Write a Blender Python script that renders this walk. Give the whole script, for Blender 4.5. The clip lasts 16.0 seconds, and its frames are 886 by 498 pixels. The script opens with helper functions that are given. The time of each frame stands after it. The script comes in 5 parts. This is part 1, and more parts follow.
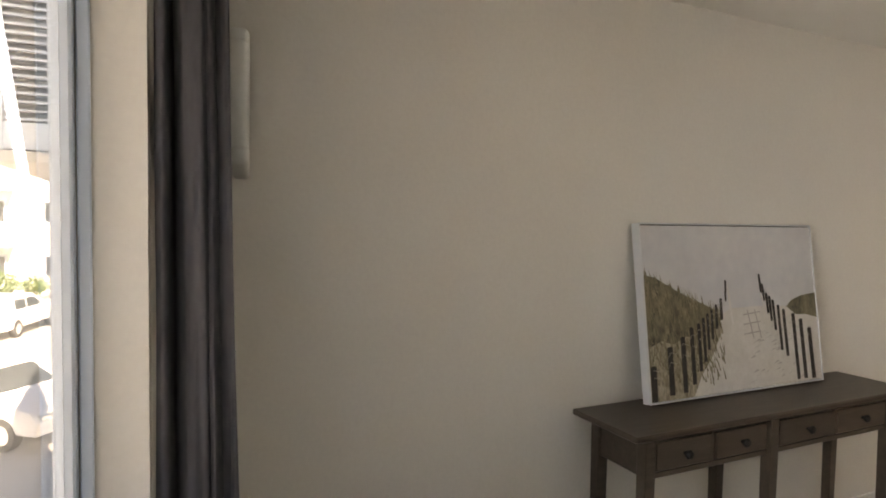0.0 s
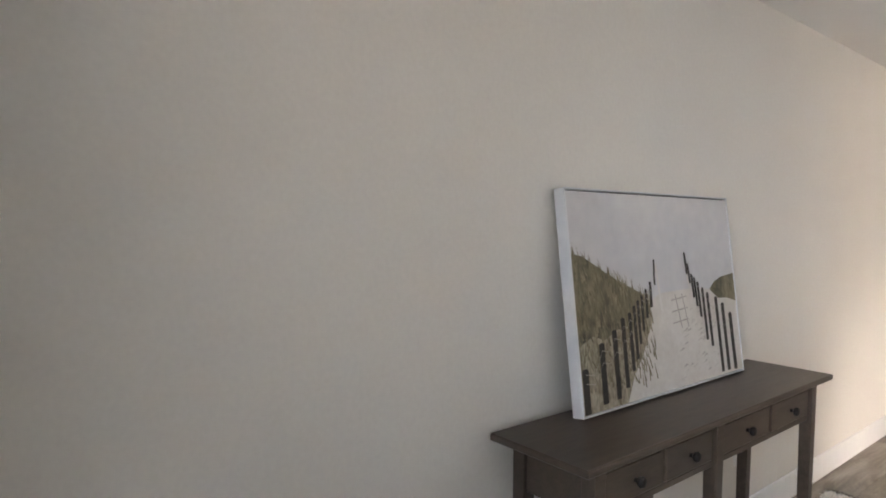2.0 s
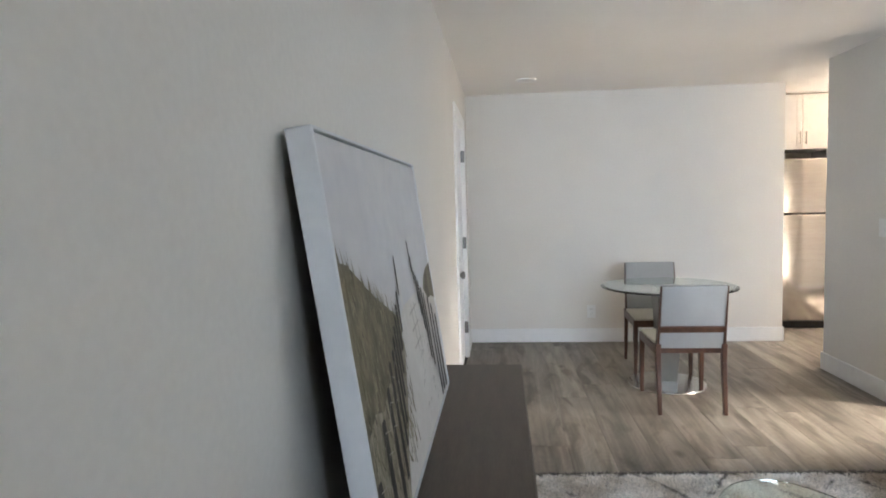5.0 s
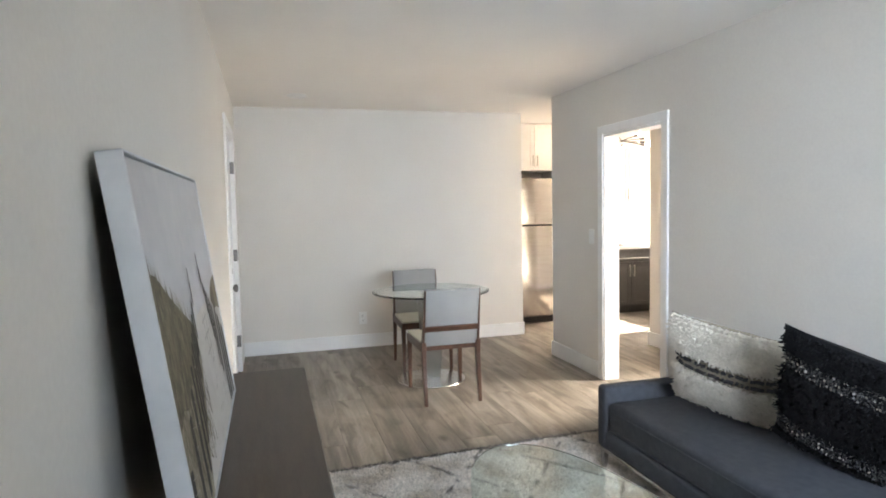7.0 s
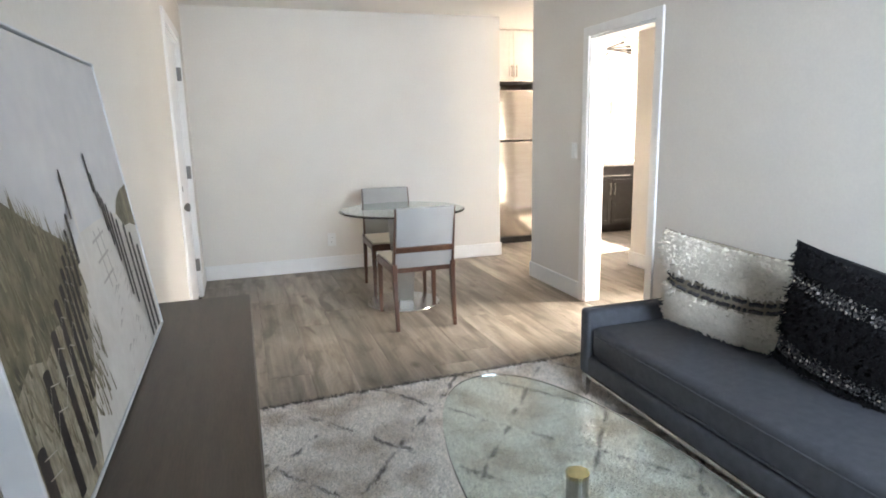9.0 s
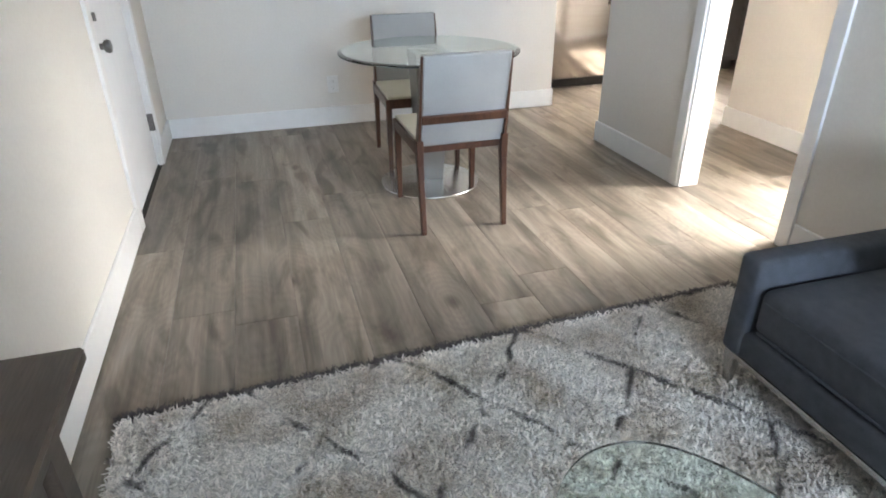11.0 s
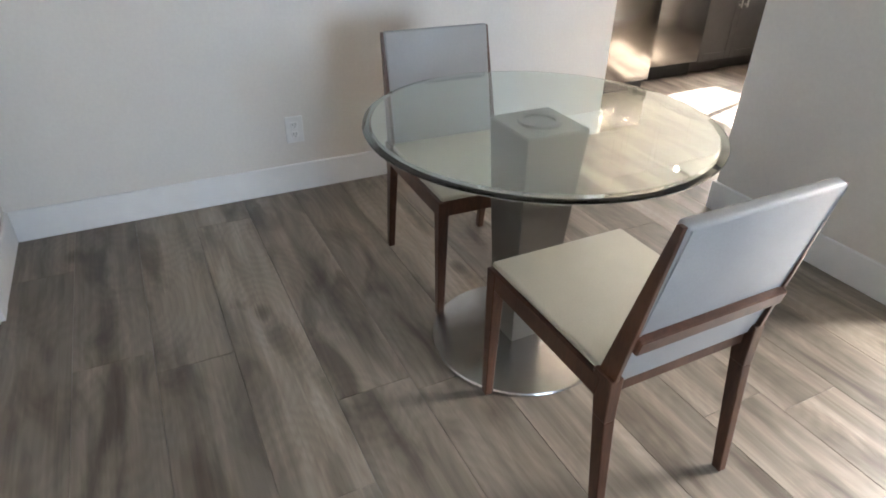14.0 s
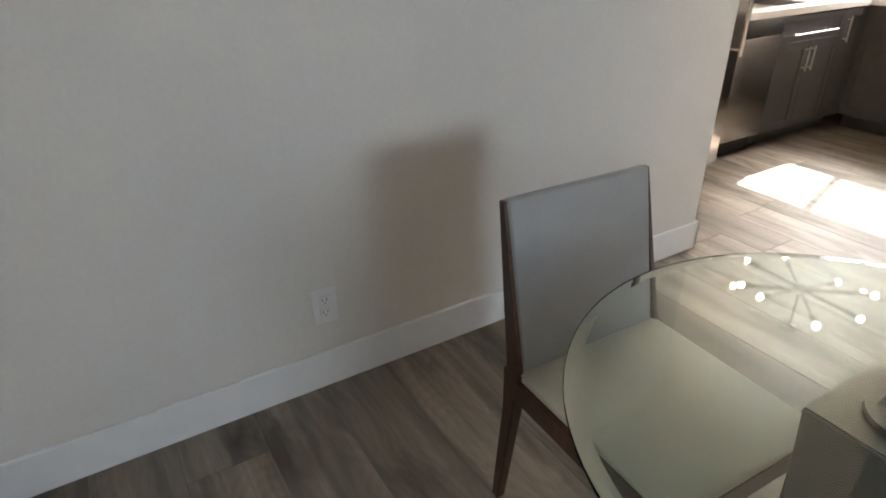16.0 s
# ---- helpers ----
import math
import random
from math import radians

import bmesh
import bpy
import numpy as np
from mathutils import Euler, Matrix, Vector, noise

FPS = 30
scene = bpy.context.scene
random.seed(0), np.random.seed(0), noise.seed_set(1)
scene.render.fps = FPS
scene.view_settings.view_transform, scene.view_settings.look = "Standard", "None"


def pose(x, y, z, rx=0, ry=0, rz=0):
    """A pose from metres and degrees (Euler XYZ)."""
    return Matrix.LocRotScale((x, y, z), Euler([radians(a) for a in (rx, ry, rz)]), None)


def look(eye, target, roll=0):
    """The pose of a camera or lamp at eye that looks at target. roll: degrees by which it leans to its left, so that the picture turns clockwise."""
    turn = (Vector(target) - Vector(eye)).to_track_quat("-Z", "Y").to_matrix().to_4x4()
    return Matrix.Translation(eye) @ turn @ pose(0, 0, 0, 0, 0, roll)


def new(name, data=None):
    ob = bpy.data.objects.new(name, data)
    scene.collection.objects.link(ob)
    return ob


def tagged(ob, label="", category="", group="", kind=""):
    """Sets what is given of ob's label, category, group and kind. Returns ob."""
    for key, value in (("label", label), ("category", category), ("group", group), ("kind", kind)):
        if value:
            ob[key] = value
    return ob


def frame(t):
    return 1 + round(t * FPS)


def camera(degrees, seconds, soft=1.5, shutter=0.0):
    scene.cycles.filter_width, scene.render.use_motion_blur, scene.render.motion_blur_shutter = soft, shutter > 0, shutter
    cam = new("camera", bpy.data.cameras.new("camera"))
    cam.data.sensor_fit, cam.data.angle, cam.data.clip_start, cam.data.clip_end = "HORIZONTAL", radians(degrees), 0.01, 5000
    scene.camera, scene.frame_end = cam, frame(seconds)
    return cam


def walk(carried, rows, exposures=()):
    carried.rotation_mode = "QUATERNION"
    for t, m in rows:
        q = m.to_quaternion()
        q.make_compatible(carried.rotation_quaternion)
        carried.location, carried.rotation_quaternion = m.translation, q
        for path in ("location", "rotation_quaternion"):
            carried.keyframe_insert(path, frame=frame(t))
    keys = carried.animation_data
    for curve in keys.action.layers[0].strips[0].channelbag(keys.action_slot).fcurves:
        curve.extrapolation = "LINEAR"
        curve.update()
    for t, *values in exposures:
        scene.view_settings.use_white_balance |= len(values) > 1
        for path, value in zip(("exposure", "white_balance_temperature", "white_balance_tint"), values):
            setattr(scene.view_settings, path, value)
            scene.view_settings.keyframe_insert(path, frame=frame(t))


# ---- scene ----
cam = camera(71.7, 16.0, soft=1.8)
PATH = [
    (0, (0.601, 1.515, 1.515), (1.453, 3.322, 1.423), 0.9),
    (0.5, (0.69, 1.683, 1.528), (1.57, 3.477, 1.436), 1.9),
    (1, (0.751, 1.78, 1.488), (1.687, 3.546, 1.422), 1.5),
    (1.5, (0.744, 1.961, 1.436), (1.875, 3.61, 1.387), 0.5),
    (2, (0.835, 2.127, 1.412), (2.099, 3.674, 1.321), 0.7),
    (2.5, (0.961, 2.309, 1.43), (2.304, 3.784, 1.293), 1.0),
    (3, (1.07, 2.499, 1.417), (2.535, 3.853, 1.271), 0.4),
    (3.5, (1.184, 2.678, 1.388), (2.809, 3.832, 1.232), -0.3),
    (4, (1.284, 2.822, 1.381), (3.039, 3.762, 1.189), -0.5),
    (4.5, (1.385, 2.961, 1.399), (3.283, 3.572, 1.237), -0.6),
    (5, (1.423, 3.07, 1.403), (3.408, 3.263, 1.249), -1.6),
    (5.2, (1.416, 3.107, 1.407), (3.408, 3.152, 1.236), -2.0),
    (7.3, (1.199, 3.124, 1.418), (3.113, 2.56, 1.283), -1.1),
    (7.5, (1.194, 3.119, 1.419), (3.106, 2.549, 1.28), -1.1),
    (8, (1.192, 3.109, 1.405), (3.098, 2.523, 1.25), -1.0),
    (8.5, (1.292, 3.074, 1.379), (3.187, 2.478, 1.144), -1.0),
    (9, (1.521, 3.008, 1.345), (3.387, 2.402, 0.956), -1.2),
    (9.2, (1.62, 2.984, 1.332), (3.471, 2.381, 0.874), -1.3),
    (11.3, (3.031, 2.713, 1.293), (4.71, 2.217, 0.327), -0.5),
    (11.5, (3.173, 2.7, 1.316), (4.837, 2.202, 0.325), -0.5),
    (12, (3.541, 2.723, 1.306), (5.173, 2.197, 0.276), -1.0),
    (12.5, (3.859, 2.751, 1.323), (5.464, 2.176, 0.276), -0.7),
    (13, (4.199, 2.79, 1.336), (5.773, 2.154, 0.279), 0.5),
    (13.5, (4.497, 2.805, 1.316), (6.046, 2.095, 0.269), 0.6),
    (14, (4.758, 2.812, 1.31), (6.275, 2.04, 0.26), 1.1),
    (14.5, (5.055, 2.812, 1.29), (6.56, 1.997, 0.255), 1.5),
    (15, (5.323, 2.817, 1.297), (6.821, 1.972, 0.276), 2.1),
    (15.5, (5.604, 2.81, 1.325), (7.121, 1.962, 0.336), 0.8),
    (16, (5.875, 2.733, 1.342), (7.384, 1.818, 0.402), -0.6),
]
EXPOSURES = ((0, 3.05, 9300, 21), (0.35, 2.75, 9200, 22), (0.7, 2.8, 8900, 22), (1, 3.38, 8450, 21), (1.5, 3.48, 7900, 21), (3, 3.42, 7500, 20), (4, 3.45, 7550, 19), (5, 3.36, 6850, 15), (7.3, 3.55, 7050, 15), (9, 3.73, 6950, 15), (11.3, 3.55, 6450, 13), (12.5, 3.1, 6350, 13), (13.5, 3.2, 6450, 14), (14.5, 3.5, 6600, 15), (15.1, 3.42, 6650, 15), (15.5, 3.1, 6750, 15), (16, 2.68, 6850, 14))
walk(cam, [(t, look(eye, target, roll)) for t, eye, target, roll in PATH], EXPOSURES)

# ---- plan of the place, metres ----
XW, XE = 0.592, 7.43          # inner faces of the window wall and the dining wall
YN, YS = 3.40, 0.56          # inner faces of the console wall and the sofa wall
CEIL = 2.41
BY = -2.05                  # assumed window wall of the unseen room beyond the hallway
KX, KY = 8.78, -2.62         # kitchen's outer wall faces
WY0, WY1, WZ0, WZ1 = 0.95, 2.66, 0.92, 2.08   # living-room window opening
KWX0, KWX1, KWZ0, KWZ1 = 7.54, 8.47, 1.06, 2.12   # kitchen window opening

# ---- world and lights ----
world = bpy.data.worlds.new("daylight")
scene.world = world
world.use_nodes = True
wn = world.node_tree
sky = wn.nodes.new("ShaderNodeTexSky")
sky.sky_type, sky.sun_disc = "NISHITA", False
sky.sun_elevation, sky.sun_rotation = radians(41), radians(165)
wn.nodes["Background"].inputs["Strength"].default_value = 0.05
wn.links.new(sky.outputs["Color"], wn.nodes["Background"].inputs["Color"])

sun_data = bpy.data.lights.new("sun", "SUN")
sun_data.energy, sun_data.angle, sun_data.color = 5.0, radians(0.5), (1.0, 0.94, 0.86)
sun = new("sun", sun_data)
sun.matrix_world = look((5, -20, 25), (5 - 0.27, -19, 25 - 0.9))


def area(name, eye, target, w, h, watts, colour, spread=180):
    data = bpy.data.lights.new(name, "AREA")
    data.shape, data.size, data.size_y, data.energy, data.color = "RECTANGLE", w, h, watts, colour
    ob = new(name, data)
    data.spread = radians(spread)
    ob.matrix_world = look(eye, target)
    return ob


area("window_daylight", (XW - 0.19, 1.70, 1.5), (XW + 1, 1.58, 1.39), 1.36, 1.1, 3.0, (0.64, 0.81, 1.0), 86)
area("kitchen_daylight", ((KWX0 + KWX1) / 2, KY - 0.14, 1.6), ((KWX0 + KWX1) / 2 - 0.1, KY + 1, 0.25), 0.85, 0.95, 3.9, (1.0, 0.98, 0.96), 100)
# fill added at the unseen bedroom window to brighten the doorway
area("unseen_bedroom_fill", (4.78, BY - 0.10, 1.95), (5.00, -0.30, 0.0), 1.2, 0.60, 13, (1.0, 0.97, 0.93), 76)


# ---- materials ----
def surf(name, c1, c2, scale=8.0, rough=0.5, metal=0.0, bump=0.0, stretch=(1, 1, 1), fine=6.0, spec=0.5, rnd=0.0):
    """Two tones mixed by coarse and fine noise, with relief."""
    m = bpy.data.materials.new(name)
    m.use_nodes = True
    n, l = m.node_tree.nodes, m.node_tree.links
    b = n["Principled BSDF"]
    geo = n.new("ShaderNodeNewGeometry")
    mp = n.new("ShaderNodeMapping")
    mp.inputs["Scale"].default_value = stretch
    l.new(geo.outputs["Position"], mp.inputs["Vector"])
    big, small = n.new("ShaderNodeTexNoise"), n.new("ShaderNodeTexNoise")
    big.inputs["Scale"].default_value, small.inputs["Scale"].default_value = scale, scale * fine
    big.inputs["Detail"].default_value, small.inputs["Detail"].default_value = 4, 3
    for t in (big, small):
        l.new(mp.outputs["Vector"], t.inputs["Vector"])
    mix = n.new("ShaderNodeMath")
    mix.operation = "MULTIPLY_ADD"
    l.new(small.outputs["Fac"], mix.inputs[0])
    mix.inputs[1].default_value = 0.45
    half = n.new("ShaderNodeMath")
    half.operation = "MULTIPLY"
    half.inputs[1].default_value = 0.55
    l.new(big.outputs["Fac"], half.inputs[0])
    l.new(half.outputs[0], mix.inputs[2])
    ramp = n.new("ShaderNodeValToRGB")
    ramp.color_ramp.elements[0].position, ramp.color_ramp.elements[1].position = 0.32, 0.68
    ramp.color_ramp.elements[0].color, ramp.color_ramp.elements[1].color = (*c1, 1), (*c2, 1)
    l.new(mix.outputs[0], ramp.inputs["Fac"])
    last = ramp.outputs["Color"]
    if rnd:
        info, hsv = n.new("ShaderNodeObjectInfo"), n.new("ShaderNodeHueSaturation")
        mr = n.new("ShaderNodeMapRange")
        mr.inputs["To Min"].default_value, mr.inputs["To Max"].default_value = 1 - rnd, 1 + rnd
        l.new(info.outputs["Random"], mr.inputs["Value"])
        l.new(mr.outputs["Result"], hsv.inputs["Value"])
        l.new(last, hsv.inputs["Color"])
        last = hsv.outputs["Color"]
    l.new(last, b.inputs["Base Color"])
    b.inputs["Roughness"].default_value, b.inputs["Metallic"].default_value = rough, metal
    b.inputs["Specular IOR Level"].default_value = spec
    if bump:
        bp = n.new("ShaderNodeBump")
        bp.inputs["Strength"].default_value, bp.inputs["Distance"].default_value = bump, 0.01
        l.new(mix.outputs[0], bp.inputs["Height"])
        l.new(bp.outputs["Normal"], b.inputs["Normal"])
    return m


def glass(name, colour, rough=0.0, ior=1.45):
    m = bpy.data.materials.new(name)
    m.use_nodes = True
    b = m.node_tree.nodes["Principled BSDF"]
    b.inputs["Base Color"].default_value = (*colour, 1)
    b.inputs["Roughness"].default_value, b.inputs["IOR"].default_value = rough, ior
    b.inputs["Transmission Weight"].default_value = 1.0
    return m


def glow(name, colour, strength):
    m = bpy.data.materials.new(name)
    m.use_nodes = True
    b = m.node_tree.nodes["Principled BSDF"]
    b.inputs["Base Color"].default_value = (*colour, 1)
    b.inputs["Emission Color"].default_value = (*colour, 1)
    b.inputs["Emission Strength"].default_value = strength
    return m


def plank_wood():
    """Grey-brown vinyl plank: long streaks, darker smoky knots, each plank a little different."""
    m = bpy.data.materials.new("grey_oak_plank")
    m.use_nodes = True
    n, l = m.node_tree.nodes, m.node_tree.links
    b = n["Principled BSDF"]
    geo, info = n.new("ShaderNodeNewGeometry"), n.new("ShaderNodeObjectInfo")
    shift = n.new("ShaderNodeVectorMath")
    shift.operation = "MULTIPLY"
    comb = n.new("ShaderNodeCombineXYZ")
    for k in ("X", "Y", "Z"):
        l.new(info.outputs["Random"], comb.inputs[k])
    l.new(comb.outputs["Vector"], shift.inputs[0])
    shift.inputs[1].default_value = (37.0, 11.0, 53.0)
    add = n.new("ShaderNodeVectorMath")
    add.operation = "ADD"
    l.new(geo.outputs["Position"], add.inputs[0])
    l.new(shift.outputs["Vector"], add.inputs[1])

    def noise_at(scale, stretch, detail, distort=0.0):
        mp, t = n.new("ShaderNodeMapping"), n.new("ShaderNodeTexNoise")
        mp.inputs["Scale"].default_value = stretch
        l.new(add.outputs["Vector"], mp.inputs["Vector"])
        l.new(mp.outputs["Vector"], t.inputs["Vector"])
        t.inputs["Scale"].default_value, t.inputs["Detail"].default_value, t.inputs["Distortion"].default_value = scale, detail, distort
        return t.outputs["Fac"]

    grain = noise_at(3.0, (0.9, 34.0, 1.0), 6, 0.25)
    streak = noise_at(2.2, (0.45, 5.6, 1.0), 4, 0.6)
    cloud = noise_at(3.2, (0.75, 2.8, 1.0), 5, 0.7)
    r1 = n.new("ShaderNodeValToRGB")
    e = r1.color_ramp.elements
    e[0].position, e[0].color = 0.28, (0.118, 0.099, 0.078, 1)
    e[1].position, e[1].color = 0.72, (0.305, 0.262, 0.213, 1)
    mid = e.new(0.5)
    mid.color = (0.212, 0.181, 0.146, 1)
    l.new(streak, r1.inputs["Fac"])
    r2 = n.new("ShaderNodeValToRGB")
    r2.color_ramp.elements[0].position, r2.color_ramp.elements[0].color = 0.35, (0.90, 0.895, 0.89, 1)
    r2.color_ramp.elements[1].position, r2.color_ramp.elements[1].color = 0.65, (1.07, 1.07, 1.065, 1)
    l.new(grain, r2.inputs["Fac"])
    m1 = n.new("ShaderNodeMix")
    m1.data_type, m1.blend_type = "RGBA", "MULTIPLY"
    m1.inputs[0].default_value = 1.0
    l.new(r1.outputs["Color"], m1.inputs[6])
    l.new(r2.outputs["Color"], m1.inputs[7])
    r3 = n.new("ShaderNodeValToRGB")
    r3.color_ramp.elements[0].position, r3.color_ramp.elements[0].color = 0.33, (0.50, 0.465, 0.44, 1)
    r3.color_ramp.elements[1].position, r3.color_ramp.elements[1].color = 0.50, (1.0, 1.0, 1.0, 1)
    l.new(cloud, r3.inputs["Fac"])
    m2 = n.new("ShaderNodeMix")
    m2.data_type, m2.blend_type = "RGBA", "MULTIPLY"
    m2.inputs[0].default_value = 1.0
    l.new(m1.outputs[2], m2.inputs[6])
    l.new(r3.outputs["Color"], m2.inputs[7])
    hsv, mr = n.new("ShaderNodeHueSaturation"), n.new("ShaderNodeMapRange")
    mr.inputs["To Min"].default_value, mr.inputs["To Max"].default_value = 0.80, 1.20
    l.new(info.outputs["Random"], mr.inputs["Value"])
    l.new(mr.outputs["Result"], hsv.inputs["Value"])
    vmap, vor = n.new("ShaderNodeMapping"), n.new("ShaderNodeTexVoronoi")
    vmap.inputs["Scale"].default_value = (1.0, 1.9, 0.0)
    l.new(add.outputs["Vector"], vmap.inputs["Vector"])
    l.new(vmap.outputs["Vector"], vor.inputs["Vector"])
    vor.inputs["Scale"].default_value = 2.1
    knot = n.new("ShaderNodeMath")
    knot.operation = "MULTIPLY_ADD"
    l.new(grain, knot.inputs[0])
    knot.inputs[1].default_value = 0.12
    l.new(vor.outputs["Distance"], knot.inputs[2])
    ring, wave = n.new("ShaderNodeMath"), n.new("ShaderNodeMath")
    ring.operation, wave.operation = "MULTIPLY", "SINE"
    ring.inputs[1].default_value = 75.0
    l.new(knot.outputs[0], ring.inputs[0])
    l.new(ring.outputs[0], wave.inputs[0])
    rmap = n.new("ShaderNodeMapRange")
    rmap.inputs["From Min"].default_value, rmap.inputs["From Max"].default_value = -1.0, 1.0
    rmap.inputs["To Min"].default_value, rmap.inputs["To Max"].default_value = 0.93, 1.04
    l.new(wave.outputs[0], rmap.inputs["Value"])
    m4 = n.new("ShaderNodeMix")
    m4.data_type, m4.blend_type = "RGBA", "MULTIPLY"
    m4.inputs[0].default_value = 1.0
    l.new(m2.outputs[2], m4.inputs[6])
    l.new(rmap.outputs["Result"], m4.inputs[7])
    r4 = n.new("ShaderNodeValToRGB")
    r4.color_ramp.elements[0].position, r4.color_ramp.elements[0].color = 0.10, (0.36, 0.31, 0.275, 1)
    r4.color_ramp.elements[1].position, r4.color_ramp.elements[1].color = 0.21, (1, 1, 1, 1)
    l.new(knot.outputs[0], r4.inputs["Fac"])
    m3 = n.new("ShaderNodeMix")
    m3.data_type, m3.blend_type = "RGBA", "MULTIPLY"
    m3.inputs[0].default_value = 1.0
    l.new(m4.outputs[2], m3.inputs[6])
    l.new(r4.outputs["Color"], m3.inputs[7])
    l.new(m3.outputs[2], hsv.inputs["Color"])
    l.new(hsv.outputs["Color"], b.inputs["Base Color"])
    b.inputs["Roughness"].default_value = 0.42
    b.inputs["Specular IOR Level"].default_value = 0.5
    bp = n.new("ShaderNodeBump")
    bp.inputs["Strength"].default_value, bp.inputs["Distance"].default_value = 0.12, 0.004
    l.new(grain, bp.inputs["Height"])
    l.new(bp.outputs["Normal"], b.inputs["Normal"])
    return m


def rug_pile():
    """Cream and grey shag with dark lines in a wide trellis."""
    m = bpy.data.materials.new("shag_pile")
    m.use_nodes = True
    n, l = m.node_tree.nodes, m.node_tree.links
    b = n["Principled BSDF"]
    geo = n.new("ShaderNodeNewGeometry")
    wob = n.new("ShaderNodeTexNoise")
    wob.inputs["Scale"].default_value = 7.0
    l.new(geo.outputs["Position"], wob.inputs["Vector"])
    mix = n.new("ShaderNodeVectorMath")
    mix.operation = "MULTIPLY_ADD"
    l.new(wob.outputs["Color"], mix.inputs[0])
    mix.inputs[1].default_value = (0.07, 0.07, 0.0)
    l.new(geo.outputs["Position"], mix.inputs[2])
    sep = n.new("ShaderNodeSeparateXYZ")
    l.new(mix.outputs["Vector"], sep.inputs[0])

    def mth(op, a, bb):
        q = n.new("ShaderNodeMath")
        q.operation = op
        for k, v in enumerate((a, bb)):
            if isinstance(v, float):
                q.inputs[k].default_value = v
            else:
                l.new(v, q.inputs[k])
        return q.outputs[0]

    lines = []
    for sx, sy in ((1.55, 2.0), (1.55, -2.0)):
        s = mth("ADD", mth("MULTIPLY", sep.outputs["X"], sx), mth("MULTIPLY", sep.outputs["Y"], sy))
        lines.append(mth("PINGPONG", s, 0.5))
    near = mth("MINIMUM", lines[0], lines[1])
    r = n.new("ShaderNodeValToRGB")
    r.color_ramp.elements[0].position, r.color_ramp.elements[0].color = 0.010, (0.21, 0.195, 0.20, 1)
    r.color_ramp.elements[1].position, r.color_ramp.elements[1].color = 0.046, (1, 1, 1, 1)
    fade = n.new("ShaderNodeTexNoise")
    fade.inputs["Scale"].default_value, fade.inputs["Detail"].default_value = 9.0, 3
    l.new(geo.outputs["Position"], fade.inputs["Vector"])
    gap = n.new("ShaderNodeMapRange")
    gap.inputs["From Min"].default_value, gap.inputs["From Max"].default_value = 0.42, 0.58
    gap.inputs["To Min"].default_value, gap.inputs["To Max"].default_value = 0.0, 0.045
    l.new(fade.outputs["Fac"], gap.inputs["Value"])
    l.new(mth("ADD", near, gap.outputs["Result"]), r.inputs["Fac"])
    tone = n.new("ShaderNodeTexNoise")
    tone.inputs["Scale"].default_value, tone.inputs["Detail"].default_value = 5.0, 8
    l.new(geo.outputs["Position"], tone.inputs["Vector"])
    r2 = n.new("ShaderNodeValToRGB")
    r2.color_ramp.elements[0].position, r2.color_ramp.elements[0].color = 0.36, (0.54, 0.46, 0.375, 1)
    r2.color_ramp.elements[1].position, r2.color_ramp.elements[1].color = 0.56, (0.84, 0.785, 0.72, 1)
    l.new(tone.outputs["Fac"], r2.inputs["Fac"])
    mr = n.new("ShaderNodeMapRange")
    mr.inputs["To Min"].default_value, mr.inputs["To Max"].default_value = 0.66, 1.22
    l.new(geo.outputs["Random Per Island"], mr.inputs["Value"])
    hsv = n.new("ShaderNodeHueSaturation")
    l.new(mr.outputs["Result"], hsv.inputs["Value"])
    l.new(r2.outputs["Color"], hsv.inputs["Color"])
    mx = n.new("ShaderNodeMix")
    mx.data_type, mx.blend_type = "RGBA", "MULTIPLY"
    mx.inputs[0].default_value = 1.0
    l.new(hsv.outputs["Color"], mx.inputs[6])
    l.new(r.outputs["Color"], mx.inputs[7])
    l.new(mx.outputs[2], b.inputs["Base Color"])
    b.inputs["Roughness"].default_value = 0.9
    b.inputs["Sheen Weight"].default_value = 0.2
    return m


WALL = surf("warm_white_wall_paint", (0.67, 0.64, 0.592), (0.73, 0.70, 0.648), 1.2, 0.72, bump=0.05, fine=60)
CEILING = surf("ceiling_paint", (0.80, 0.775, 0.735), (0.84, 0.815, 0.775), 1.5, 0.85, bump=0.06, fine=50)
TRIM = surf("white_trim_paint", (0.76, 0.76, 0.75), (0.82, 0.82, 0.81), 3, 0.35, bump=0.02)
DOORPAINT = surf("white_door_paint", (0.74, 0.75, 0.76), (0.80, 0.81, 0.82), 2, 0.38, bump=0.02)
PLANK = plank_wood()
SUBFLOOR = surf("dark_joint", (0.03, 0.026, 0.022), (0.05, 0.044, 0.038), 10, 0.9)
ESPRESSO = surf("espresso_stained_wood", (0.044, 0.030, 0.022), (0.080, 0.057, 0.042), 5, 0.38, bump=0.08, stretch=(1, 9, 9))
IRONKNOB = surf("black_iron", (0.012, 0.011, 0.011), (0.025, 0.023, 0.022), 30, 0.4, 0.6)
FRAMEWHITE = surf("white_frame_lacquer", (0.55, 0.57, 0.59), (0.63, 0.64, 0.65), 5, 0.4)
WALNUT = surf("walnut_wood", (0.042, 0.017, 0.010), (0.105, 0.045, 0.024), 7, 0.34, bump=0.05, stretch=(3, 3, 0.6))
LEATHER = surf("cream_leather", (0.47, 0.445, 0.37), (0.55, 0.52, 0.435), 6, 0.48, bump=0.06, fine=40)
LEATHERBACK = surf("pale_grey_leather", (0.28, 0.282, 0.278), (0.33, 0.332, 0.327), 6, 0.5, bump=0.06, fine=40)
